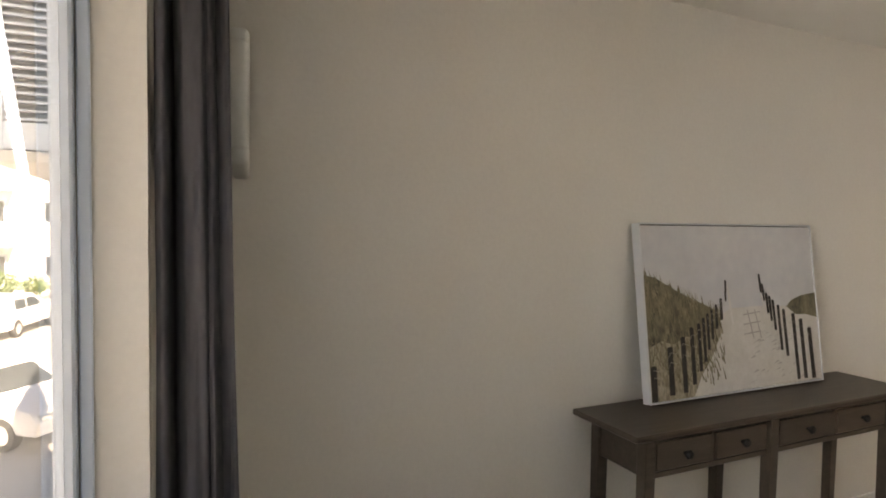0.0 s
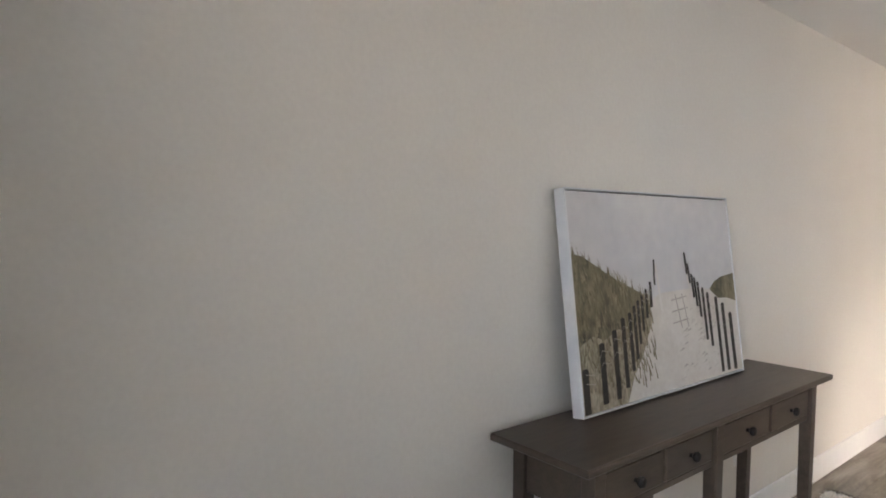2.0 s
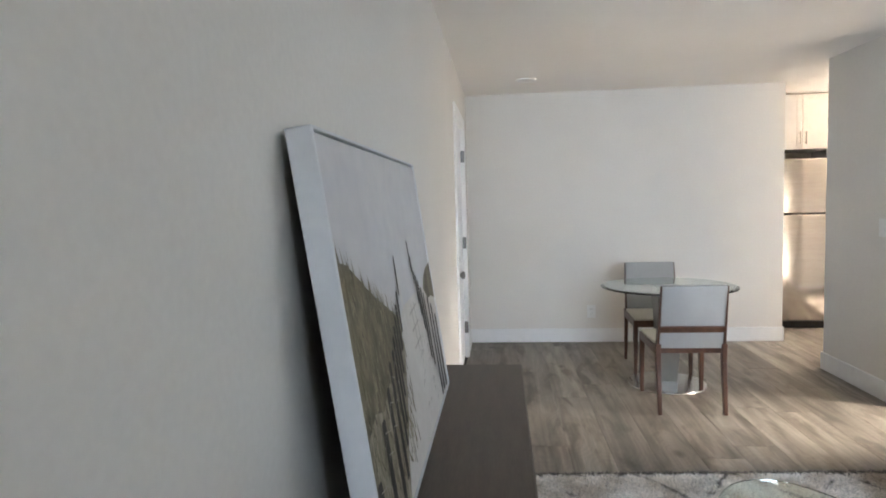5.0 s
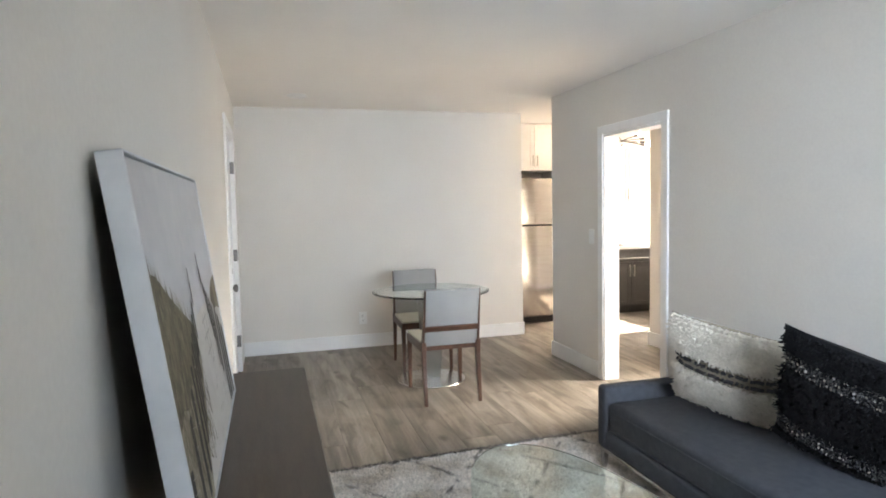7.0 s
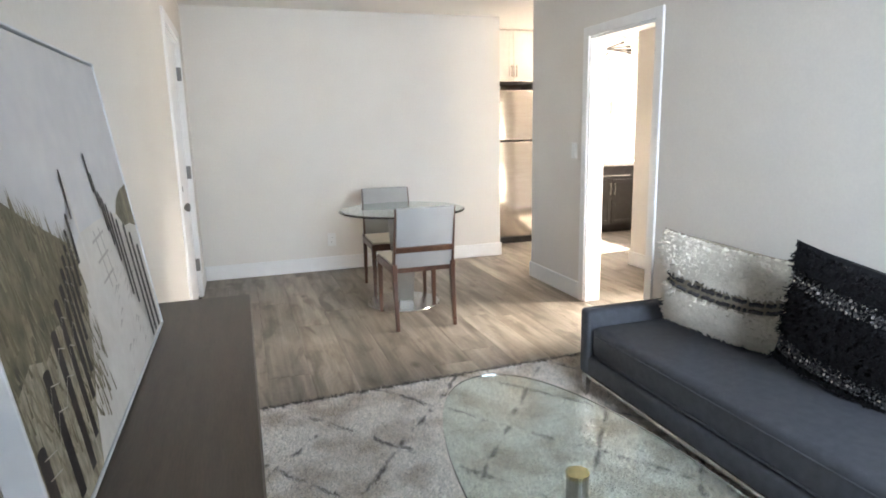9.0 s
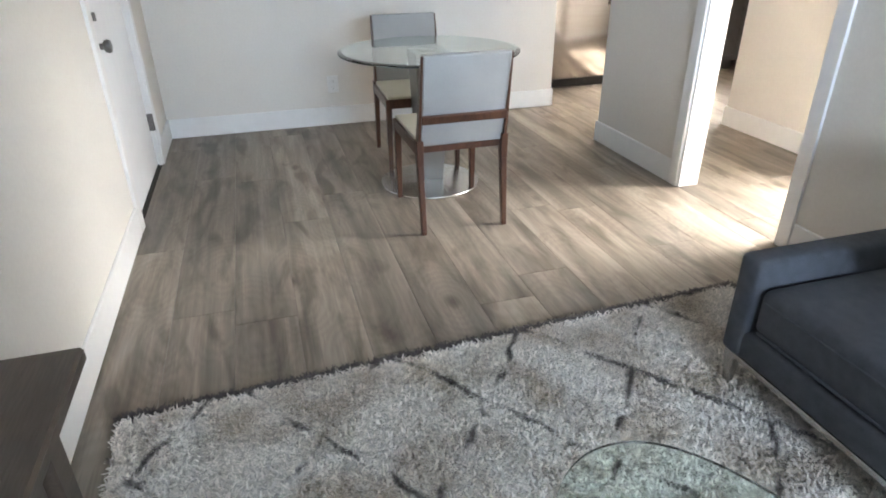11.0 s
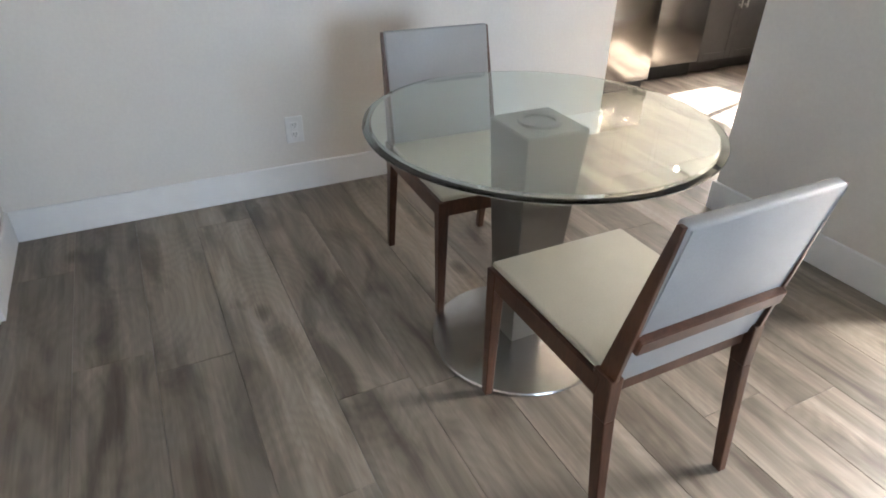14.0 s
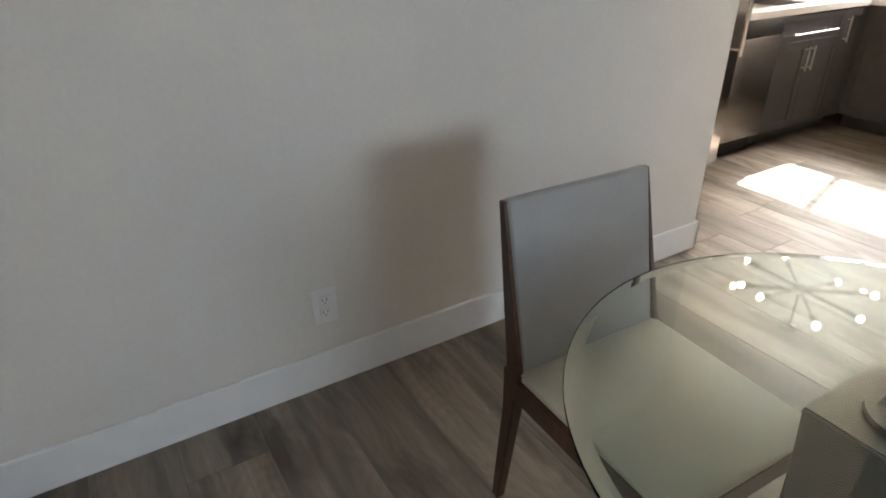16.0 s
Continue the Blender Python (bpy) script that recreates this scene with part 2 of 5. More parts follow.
STEEL = surf("brushed_steel", (0.46, 0.44, 0.42), (0.58, 0.56, 0.54), 3, 0.26, 1.0, bump=0.02, stretch=(1, 1, 12))
APPLIANCE = surf("smooth_stainless_door", (0.52, 0.50, 0.48), (0.60, 0.58, 0.56), 3, 0.15, 1.0, stretch=(1, 1, 12))
CHROME = surf("polished_chrome", (0.74, 0.74, 0.74), (0.82, 0.82, 0.82), 4, 0.16, 1.0)
NICKEL = surf("satin_nickel", (0.42, 0.40, 0.37), (0.54, 0.52, 0.48), 12, 0.28, 1.0)
HINGE = surf("dark_nickel", (0.16, 0.155, 0.15), (0.24, 0.23, 0.22), 12, 0.35, 1.0)
BRASS = surf("brushed_brass", (0.55, 0.42, 0.20), (0.68, 0.54, 0.30), 20, 0.25, 1.0)
COLUMN = surf("satin_grey_metal", (0.19, 0.18, 0.165), (0.225, 0.215, 0.197), 2, 0.34, 0.8)
SOFA = surf("charcoal_wool", (0.046, 0.050, 0.061), (0.072, 0.078, 0.093), 30, 0.85, bump=0.25, fine=14)
CURTAIN = surf("grey_velvet_curtain", (0.092, 0.090, 0.100), (0.135, 0.132, 0.145), 5, 0.8, bump=0.03, stretch=(2, 2, 0.8))
PLASTIC = surf("white_plastic", (0.72, 0.72, 0.70), (0.79, 0.79, 0.77), 8, 0.35)
ACWHITE = surf("offwhite_appliance_plastic", (0.62, 0.62, 0.58), (0.70, 0.70, 0.66), 8, 0.4)
ACGRILLE = surf("grey_grille", (0.36, 0.36, 0.34), (0.44, 0.44, 0.42), 20, 0.5)
BLACKP = surf("black_plastic", (0.012, 0.012, 0.013), (0.022, 0.022, 0.024), 12, 0.45, spec=0.3)
# white vinyl with the blue of skylight put into its colour
VINYL = surf("white_vinyl_sky_tint", (0.60, 0.70, 0.82), (0.68, 0.77, 0.87), 4, 0.3)
CABGREY = surf("charcoal_cabinet_paint", (0.060, 0.056, 0.053), (0.082, 0.077, 0.073), 3, 0.42, bump=0.03)
CABWHITE = surf("white_cabinet_paint", (0.74, 0.73, 0.70), (0.80, 0.79, 0.76), 3, 0.35)
QUARTZ = surf("white_quartz", (0.72, 0.71, 0.69), (0.82, 0.81, 0.79), 9, 0.18)
WOOLWHITE = surf("cream_looped_wool", (0.60, 0.54, 0.455), (0.86, 0.80, 0.71), 14, 0.95, spec=0.1)
# cream cover coloured dark for the shade between the wool loops
WOOLSHADE = surf("cream_knit_gap_shade", (0.24, 0.205, 0.16), (0.40, 0.35, 0.285), 20, 0.95, spec=0.1)
WOOLBLACK = surf("black_looped_wool", (0.005, 0.005, 0.006), (0.012, 0.012, 0.013), 25, 0.95, spec=0.2)
BEADDARK = surf("dark_yarn", (0.04, 0.038, 0.04), (0.09, 0.085, 0.085), 40, 0.7)
SEQUIN = surf("silver_sequin", (0.60, 0.59, 0.57), (0.85, 0.84, 0.82), 60, 0.2, 0.9)
PILE = rug_pile()
PILEDARK = surf("dark_rug_binding", (0.07, 0.06, 0.058), (0.13, 0.115, 0.11), 30, 0.9)
# near-black for small black parts, and for shade in gaps and slots
GAPBLACK = surf("black_parts_and_gap_shade", (0.01, 0.01, 0.01), (0.02, 0.02, 0.02), 10, 0.8)
TABLEGLASS = glass("clear_green_glass", (0.86, 0.965, 0.925), 0.0, 1.47)
PANE = glass("window_glass", (0.97, 0.99, 0.99))
BULB = glow("lit_bulb", (1.0, 0.80, 0.62), 14.0)
DIFF = surf("white_diffuser", (0.74, 0.73, 0.70), (0.80, 0.79, 0.77), 10, 0.5)


# ---- builders ----
def box(bm, x0, x1, y0, y1, z0, z1, bev=0.0, seg=1):
    vs = [bm.verts.new((x, y, z)) for x in (x0, x1) for y in (y0, y1) for z in (z0, z1)]
    fs = []
    for q in ((0, 1, 3, 2), (4, 6, 7, 5), (0, 4, 5, 1), (2, 3, 7, 6), (0, 2, 6, 4), (1, 5, 7, 3)):
        fs.append(bm.faces.new([vs[i] for i in q]))
    if bev:
        es = list({e for f in fs for e in f.edges})
        bmesh.ops.bevel(bm, geom=es, offset=bev, segments=seg, affect="EDGES", profile=0.5)
    return bm


def one(*a, **k):
    return box(bmesh.new(), *a, **k)


def beam(bm, p0, p1, w0, d0, w1, d1, bev=0.0):
    """A tapered bar between two points: w along x, d along y."""
    vs = []
    for (x, y, z), w, d in ((p0, w0, d0), (p1, w1, d1)):
        vs.append([bm.verts.new((x + sx * w / 2, y + sy * d / 2, z)) for sx, sy in ((-1, -1), (1, -1), (1, 1), (-1, 1))])
    fs = [bm.faces.new(vs[0][::-1]), bm.faces.new(vs[1])]
    for i in range(4):
        fs.append(bm.faces.new((vs[0][i], vs[0][(i + 1) % 4], vs[1][(i + 1) % 4], vs[1][i])))
    if bev:
        es = list({e for f in fs for e in f.edges})
        bmesh.ops.bevel(bm, geom=es, offset=bev, segments=2, affect="EDGES", profile=0.5)
    return bm


def turned(bm, rings, at=(0, 0, 0), seg=24, axis="z"):
    """A lathed shape: rings of (radius, height)."""
    loops = []
    for r, h in rings:
        lp = []
        for i in range(seg):
            a = 2 * math.pi * i / seg
            c, s = r * math.cos(a), r * math.sin(a)
            v = {"z": (c, s, h), "y": (c, h, s), "x": (h, c, s)}[axis]
            lp.append(bm.verts.new((at[0] + v[0], at[1] + v[1], at[2] + v[2])))
        loops.append(lp)
    for a, b in zip(loops, loops[1:]):
        for i in range(seg):
            bm.faces.new((a[i], a[(i + 1) % seg], b[(i + 1) % seg], b[i]))
    bm.faces.new(loops[0][::-1])
    bm.faces.new(loops[-1])
    return bm


def rod(bm, p0, p1, r, seg=10):
    p0, p1 = Vector(p0), Vector(p1)
    q = (p1 - p0).to_track_quat("Z", "Y")
    rings = []
    for p in (p0, p1):
        rings.append([bm.verts.new(p + q @ Vector((r * math.cos(2 * math.pi * i / seg), r * math.sin(2 * math.pi * i / seg), 0))) for i in range(seg)])
    for i in range(seg):
        bm.faces.new((rings[0][i], rings[0][(i + 1) % seg], rings[1][(i + 1) % seg], rings[1][i]))
    bm.faces.new(rings[0][::-1])
    bm.faces.new(rings[1])
    return bm


def mesh_of(name, bm, material, smooth=False):
    bmesh.ops.recalc_face_normals(bm, faces=bm.faces[:])
    me = bpy.data.meshes.new(name)
    bm.to_mesh(me)
    bm.free()
    me.materials.append(material)
    if smooth:
        me.polygons.foreach_set("use_smooth", [True] * len(me.polygons))
        me.set_sharp_from_angle(angle=radians(38))
    return me


def part(name, bm, material, parent=None, label="", smooth=False):
    ob = new(name, mesh_of(name, bm, material, smooth))
    if parent is not None:
        ob.parent = parent
    if label:
        ob["label"] = label
    return ob


def thing(name, m, label, category, group="", kind=""):
    ob = new(name)
    ob.empty_display_size = 0.1
    ob.matrix_basis = m
    return tagged(ob, label, category, group, kind)


def shell(name, label, material, boxes, category="wall"):
    bm = bmesh.new()
    for b in boxes:
        box(bm, *b)
    return tagged(part(name, bm, material), label, category, kind="structure")


# ---- the large structure ----
T = 0.12
shell("wall_north", "plain warm-white painted living-room wall behind the console", WALL, [
    (XW - 0.14, 5.89, YN, YN + T, 0, CEIL), (6.86, XE + T, YN, YN + T, 0, CEIL), (5.89, 6.86, YN, YN + T, 2.04, CEIL)])
shell("wall_east", "plain warm-white painted dining wall", WALL, [(XE, XE + T, 0.45, YN, 0, CEIL)])
shell("wall_south", "warm-white painted wall with a cased doorway behind the sofa", WALL, [
    (XW - 0.14, 4.79, YS - T, YS, 0, CEIL), (5.55, 6.46, YS - T, YS, 0, CEIL), (4.79, 5.55, YS - T, YS, 1.96, CEIL)])
shell("wall_west", "warm-white painted outer wall with the living-room window", WALL, [
    (XW - 0.14, XW, YS, WY0, 0, CEIL), (XW - 0.14, XW, WY1, YN, 0, CEIL), (XW - 0.14, XW, WY0, WY1, 0, WZ0), (XW - 0.14, XW, WY0, WY1, WZ1, CEIL)])
shell("wall_hall", "warm-white hallway wall beyond the doorway", WALL, [(5.30, 6.50, -0.64, -0.52, 0, CEIL), (3.75, 5.30, -0.64, -0.52, 2.30, CEIL), (3.6, 3.75, -0.64, -0.52, 0, CEIL)])
shell("wall_hall_end", "warm-white wall closing the hallway", WALL, [(3.48, 3.6, -0.64, YS - T, 0, CEIL)])
shell("wall_kitchen_east", "warm-white kitchen wall behind refrigerator and sink", WALL, [
    (KX, KX + 0.16, KY, 0.57, 0, CEIL), (XE + T, KX, 0.45, 0.57, 0, CEIL)])
shell("wall_kitchen_south", "warm-white kitchen wall behind the cabinets", WALL, [
    (6.38, KWX0, KY - T, KY, 0, CEIL), (KWX1, KX + 0.16, KY - T, KY, 0, CEIL), (KWX0, KWX1, KY - T, KY, 0, KWZ0), (KWX0, KWX1, KY - T, KY, KWZ1, CEIL)])
shell("wall_kitchen_west", "warm-white wall between kitchen and bedroom", WALL, [(6.38, 6.50, KY, -0.64, 0, CEIL)])
# unseen room, laid out so that sun falls through to the hallway
shell("wall_bedroom", "warm-white walls of the unseen added bedroom, around its window", WALL, [
    (3.48, 3.6, BY - T, -0.64, 0, CEIL), (3.6, 3.75, BY - T, BY, 0, CEIL), (5.90, 6.38, BY - T, BY, 0, CEIL),
    (3.75, 5.90, BY - T, BY, 0, 0.25), (3.75, 5.90, BY - T, BY, 2.33, CEIL)])
shell("ceiling", "smooth off-white painted ceiling", CEILING, [(XW - 0.14, KX + 0.16, KY - T, YN + T, CEIL, CEIL + 0.12)], "ceiling")
floor = shell("floor", "grey-brown wood-look plank floor", SUBFLOOR, [(XW - 0.14, KX + 0.16, KY - T, YN + T, -0.15, -0.006)], "floor")


def skirting(name, runs, label="white painted flat baseboard"):
    ob = thing(name, pose(0, 0, 0), label, "baseboard", kind="structure")
    for x0, x1, y0, y1 in runs:
        bm = one(x0, x1, y0, y1, 0, 0.135, 0.003)
        part("board", bm, TRIM, ob)
    return ob


B = 0.014
skirting("baseboard_north", [(XW, 5.815, YN - B, YN), (6.935, XE, YN - B, YN)])
skirting("baseboard_east", [(XE - B, XE, 0.45 - B, YN - B), (XE - B, XE + T, 0.45 - B, 0.45)])
skirting("baseboard_south", [(XW, 4.72, YS, YS + B), (5.62, 6.46 + B, YS, YS + B), (6.46, 6.46 + B, YS - T, YS)])
skirting("baseboard_west", [(XW, XW + B, YS + B, YN - B)])
skirting("baseboard_hall", [(5.37, 6.50 + B, -0.52, -0.52 + B), (6.50, 6.50 + B, -1.95, -0.52)])


def casing(name, label, x0, x1, y0, y1, top, w, face):
    """Flat casing round an opening in a wall along x: opening x0..x1, wall y0..y1, boards on the given faces."""
    ob = thing(name, pose(0, 0, 0), label, "door casing", kind="structure")
    for y in face:
        ya, yb = (y, y + 0.016) if y >= y1 - 1e-6 else (y - 0.016, y)
        part("jamb_board", one(x0 - w, x0 + 0.004, ya, yb, 0, top + w, 0.002), TRIM, ob)
        part("jamb_board", one(x1 - 0.004, x1 + w, ya, yb, 0, top + w, 0.002), TRIM, ob)
        part("head_board", one(x0 + 0.004, x1 - 0.004, ya, yb, top, top + w, 0.002), TRIM, ob)
    part("lining", one(x0, x0 + 0.018, y0 - 0.002, y1 + 0.002, 0, top, 0.001), TRIM, ob)
    part("lining", one(x1 - 0.018, x1, y0 - 0.002, y1 + 0.002, 0, top, 0.001), TRIM, ob)
    part("lining", one(x0 + 0.018, x1 - 0.018, y0 - 0.002, y1 + 0.002, top - 0.018, top, 0.001), TRIM, ob)
    return ob


casing("trim_doorway", "white painted casing round the open hallway doorway", 4.79, 5.55, YS - T, YS, 1.96, 0.065, (YS, YS - T))
# opening widened out of view, so more sun bounces to the doorway
casing("trim_bedroom", "white painted casing round the bedroom opening, widened out of view for sun", 3.75, 5.30, -0.64, -0.52, 2.30, 0.065, (-0.52,))
casing("trim_entry", "white painted casing round the entry door", 5.89, 6.86, YN, YN + T, 2.04, 0.07, (YN,))

# entry door with hinges, deadbolt and knob
door = thing("door_1", pose(5.905, YN + 0.02, 0), "closed white painted flush entry door", "door", kind="structure")
leaf = part("leaf", one(0, 0.935, 0, 0.044, 0.012, 2.028, 0.002), DOORPAINT, door)
# black strip paints the shaded gap below the leaf
part("door_gap_shade", one(-0.012, 0.95, -0.004, 0.10, 0.0, 0.010, 0.002), GAPBLACK, door, "black strip for the shade in the gap under the door")
# unseen black sheet added behind the leaf, keeps its gaps dark
part("dark_backing", one(-0.015, 0.955, 0.099, 0.103, 0, 2.04), GAPBLACK, door)
for hz in (0.28, 1.035, 1.79):
    bm = rod(bmesh.new(), (0.922, -0.026, hz - 0.05), (0.922, -0.026, hz + 0.05), 0.008)
    box(bm, 0.910, 0.934, -0.024, -0.001, hz - 0.05, hz + 0.05)
    part("hinge", bm, HINGE, door, "dark nickel hinge")
bm = turned(bmesh.new(), [(0.031, 0), (0.031, -0.012), (0.014, -0.016), (0.014, -0.035), (0.026, -0.042), (0.030, -0.055), (0.026, -0.066), (0.010, -0.07)], (0.068, 0, 0.850), 24, "y")
part("knob", bm, HINGE, door, "dark satin nickel knob", True)
bm = turned(bmesh.new(), [(0.029, 0), (0.029, -0.010), (0.022, -0.018), (0.012, -0.02)], (0.068, 0, 0.975), 24, "y")
box(bm, 0.063, 0.073, -0.034, -0.018, 0.957, 0.993, 0.002)
part("deadbolt", bm, HINGE, door, "dark satin nickel deadbolt", True)


def window(name, label, m, w, h, material, meeting=True):
    """Vinyl single-hung window in local x (width) and z, glass in the plane y = 0."""
    ob = thing(name, m, label, "window", kind="structure")
    f = part("window_frame", bmesh.new(), material, ob)
    bm = bmesh.new()
    for b in ((0, 0.05, 0, h), (w - 0.05, w, 0, h), (0.05, w - 0.05, 0, 0.05), (0.05, w - 0.05, h - 0.05, h)):
        box(bm, b[0], b[1], -0.018, 0.018, b[2], b[3], 0.004)
    f.data = mesh_of("window_frame", bm, material)
    if meeting:
        part("meeting_rail", one(0.05, w - 0.05, -0.025, 0.02, h * 0.5 - 0.028, h * 0.5 + 0.028, 0.003), material, ob)
        spans = ((0.05, h * 0.5 - 0.028), (h * 0.5 + 0.028, h - 0.05))
        for z0, z1 in spans:
            p = part("pane", one(0.05, w - 0.05, -0.003, 0.003, z0, z1), PANE, ob)
            p.visible_shadow = False
    else:
        for x0, x1 in ((0.05, w / 2 - 0.02), (w / 2 + 0.02, w - 0.05)):
            p = part("pane", one(x0, x1, -0.003, 0.003, 0.05, h - 0.05), PANE, ob)
            p.visible_shadow = False
        part("sash_stile", one(w / 2 - 0.02, w / 2 + 0.02, -0.02, 0.02, 0.05, h - 0.05, 0.003), material, ob)
    return ob


win = window("window_1", "white vinyl sliding window looking onto the street", pose(XW - 0.122, WY0, WZ0, 0, 0, 90), WY1 - WY0, WZ1 - WZ0, VINYL, False)
part("window_sill", one(0.0, WY1 - WY0, -0.112, -0.02, 0.001, 0.012, 0.003), TRIM, win)
part("side_track", one(WY1 - WY0 - 0.012, WY1 - WY0 - 0.001, -0.040, -0.020, 0.012, WZ1 - WZ0, 0.003), VINYL, win)
window("window_2", "white sliding kitchen window above the counter", pose(KWX0, KY - 0.08, KWZ0), KWX1 - KWX0, KWZ1 - KWZ0, TRIM, False)
# window never in view, added and sized to admit the sun
window("window_3", "unseen white bedroom window, added to let sun into the hallway", pose(3.75, BY - 0.06, 0.25), 2.15, 2.08, TRIM, False)

# ---- living room ----
def console_table():
    ob = thing("console_table", pose(2.79, 3.185, 0), "espresso wooden console table with four drawers against the wall", "console table")
    bm = one(-0.78, 0.78, -0.175, 0.165, 0.800, 0.822, 0.004)
    part("top", bm, ESPRESSO, ob)
    part("top_moulding", one(-0.735, 0.735, -0.15, 0.145, 0.786, 0.800, 0.003), ESPRESSO, ob)
    part("back_panel", one(-0.68, 0.68, 0.110, 0.130, 0.655, 0.786), ESPRESSO, ob)
    for sx in (-1, 1):
        part("side_panel", one(sx * 0.690 - 0.008, sx * 0.690 + 0.008, -0.10, 0.10, 0.655, 0.786, 0.002), ESPRESSO, ob)
    for lx in (-0.685, -0.065, 0.685):
        for ly in (-0.12, 0.12):
            part("leg", beam(bmesh.new(), (lx, ly, 0), (lx, ly, 0.786), 0.038, 0.038, 0.046, 0.046, 0.003), ESPRESSO, ob)
    bounds = ((-0.655, -0.385), (-0.370, -0.095), (-0.035, 0.305), (0.320, 0.655))
    part("rail", one(-0.66, 0.66, -0.128, -0.112, 0.648, 0.668, 0.002), ESPRESSO, ob)
    part("rail", one(-0.66, 0.66, -0.128, -0.112, 0.774, 0.786, 0.002), ESPRESSO, ob)
    for a in (-0.3775, 0.3125):
        part("divider", one(a - 0.0075, a + 0.0075, -0.127, -0.112, 0.668, 0.774, 0.001), ESPRESSO, ob)
    for a, b in bounds:
        d = part("drawer", one(a + 0.004, b - 0.004, -0.133, -0.113, 0.671, 0.771, 0.004), ESPRESSO, ob)
        knob = turned(bmesh.new(), [(0.007, 0), (0.007, -0.010), (0.015, -0.015), (0.017, -0.022), (0.012, -0.029), (0.004, -0.031)], ((a + b) / 2, -0.133, 0.721), 16, "y")
        part("knob", knob, IRONKNOB, d, "black iron knob", True)
    return ob


console_table()


def flat_poly(bm, pts, z):
    return bm.faces.new([bm.verts.new((x, -z, y)) for x, y in pts])


def picture():
    """A framed beach print that leans on the wall; local x along it, z up it, front towards -y."""
    W, Hh, D = 1.022, 0.698, 0.042
    lean = math.degrees(math.atan2(0.095, 0.69))
    ob = thing("framed_picture", pose(2.296, 3.266, 0.826, -lean, 0, 0), "large white-framed beach print leaning on the wall", "picture")
    fr = thing("frame", pose(0, 0, 0), "white box frame", "")
    fr.parent = ob
    for b in ((0, 0.006, 0, Hh), (W - 0.006, W, 0, Hh), (0.006, W - 0.006, 0, 0.006), (0.006, W - 0.006, Hh - 0.006, Hh)):
        part("frame_strip", one(b[0], b[1], -D / 2, D / 2, b[2], b[3], 0.0015), FRAMEWHITE, fr)
    # black sheet colours the gap between frame and canvas as shadow
    part("gap_shade_sheet", one(0.006, W - 0.006, -0.008, D / 2 - 0.004, 0.006, Hh - 0.006), GAPBLACK, ob, "black sheet for the shadow gap inside the frame")
    c0, c1, k0, k1 = 0.0085, W - 0.0085, 0.009, Hh - 0.0100
    cw, ch = c1 - c0, k1 - k0
    sky_m = surf("print_sky", (0.50, 0.50, 0.52), (0.60, 0.59, 0.59), 3, 0.5)
    sand_m = surf("print_sand", (0.54, 0.505, 0.465), (0.64, 0.61, 0.57), 9, 0.5)
    grass_m = surf("print_grass", (0.045, 0.037, 0.020), (0.27, 0.230, 0.150), 6, 0.6, stretch=(2.0, 1, 0.9), fine=5)
    pale_m = surf("print_pale_grass", (0.11, 0.088, 0.052), (0.46, 0.405, 0.31), 12, 0.6, stretch=(2.2, 1, 0.9), fine=4)
    stem_m = surf("print_stems", (0.10, 0.085, 0.047), (0.29, 0.25, 0.165), 14, 0.6)
    dark_m = surf("print_posts", (0.012, 0.008, 0.007), (0.036, 0.026, 0.021), 30, 0.6)
    pale_rail = surf("print_rail", (0.56, 0.53, 0.50), (0.66, 0.63, 0.60), 12, 0.6)
    rope_m = surf("print_rope", (0.34, 0.31, 0.27), (0.46, 0.42, 0.37), 30, 0.6)
    shade_m = surf("print_shade", (0.34, 0.31, 0.285), (0.46, 0.43, 0.40), 12, 0.6)
    part("canvas", one(c0, c1, -0.018, -0.008, k0, k1, 0.001), sky_m, ob)

    def at(u, v):
        return c0 + u * cw, k1 - v * ch

    rng = random.Random(4)
    e = 0.0186
    bm = bmesh.new()
    flat_poly(bm, [at(u, v) for u, v in ((0, 1), (1, 1), (1, 0.56), (0.85, 0.52), (0.7, 0.50), (0.60, 0.50), (0.46, 0.505), (0.36, 0.56), (0, 0.56))], e)
    part("painted_sand", bm, sand_m, ob)
    dune = [(0, 0.285), (0.05, 0.30), (0.10, 0.335), (0.16, 0.38), (0.22, 0.42), (0.28, 0.455), (0.34, 0.49), (0.385, 0.52), (0.395, 0.60), (0.37, 0.66), (0.33, 0.74), (0.28, 0.82), (0.22, 0.92), (0.18, 1.0), (0, 1.0)]
    bm = bmesh.new()
    flat_poly(bm, [at(u, v) for u, v in dune], e + 0.0004)
    part("painted_dune", bm, grass_m, ob)
    bm = bmesh.new()
    flat_poly(bm, [at(u, v) for u, v in ((0, 0.70), (0.07, 0.665), (0.13, 0.69), (0.20, 0.65), (0.26, 0.665), (0.33, 0.64), (0.385, 0.60), (0.405, 0.63), (0.37, 0.70), (0.33, 0.79), (0.27, 0.88), (0.22, 1.0), (0, 1.0))], e + 0.0006)
    part("painted_dune", bm, pale_m, ob, "pale thin grass at the foot of the dune")
    bm = bmesh.new()
    flat_poly(bm, [at(u, v) for u, v in ((0.80, 0.515), (0.84, 0.475), (0.90, 0.45), (1, 0.435), (1, 0.60), (0.93, 0.575), (0.86, 0.57))], e + 0.0004)
    part("painted_dune", bm, grass_m, ob)
    bm, bs = bmesh.new(), bmesh.new()
    for i in range(380):
        u = rng.random() ** 1.2 * 0.40
        top = 0.285 + 0.62 * u
        v = top + rng.random() ** 1.6 * (0.62 - 0.5 * u) + 0.01
        ln, le = rng.uniform(0.04, 0.10), rng.uniform(-0.02, 0.008)
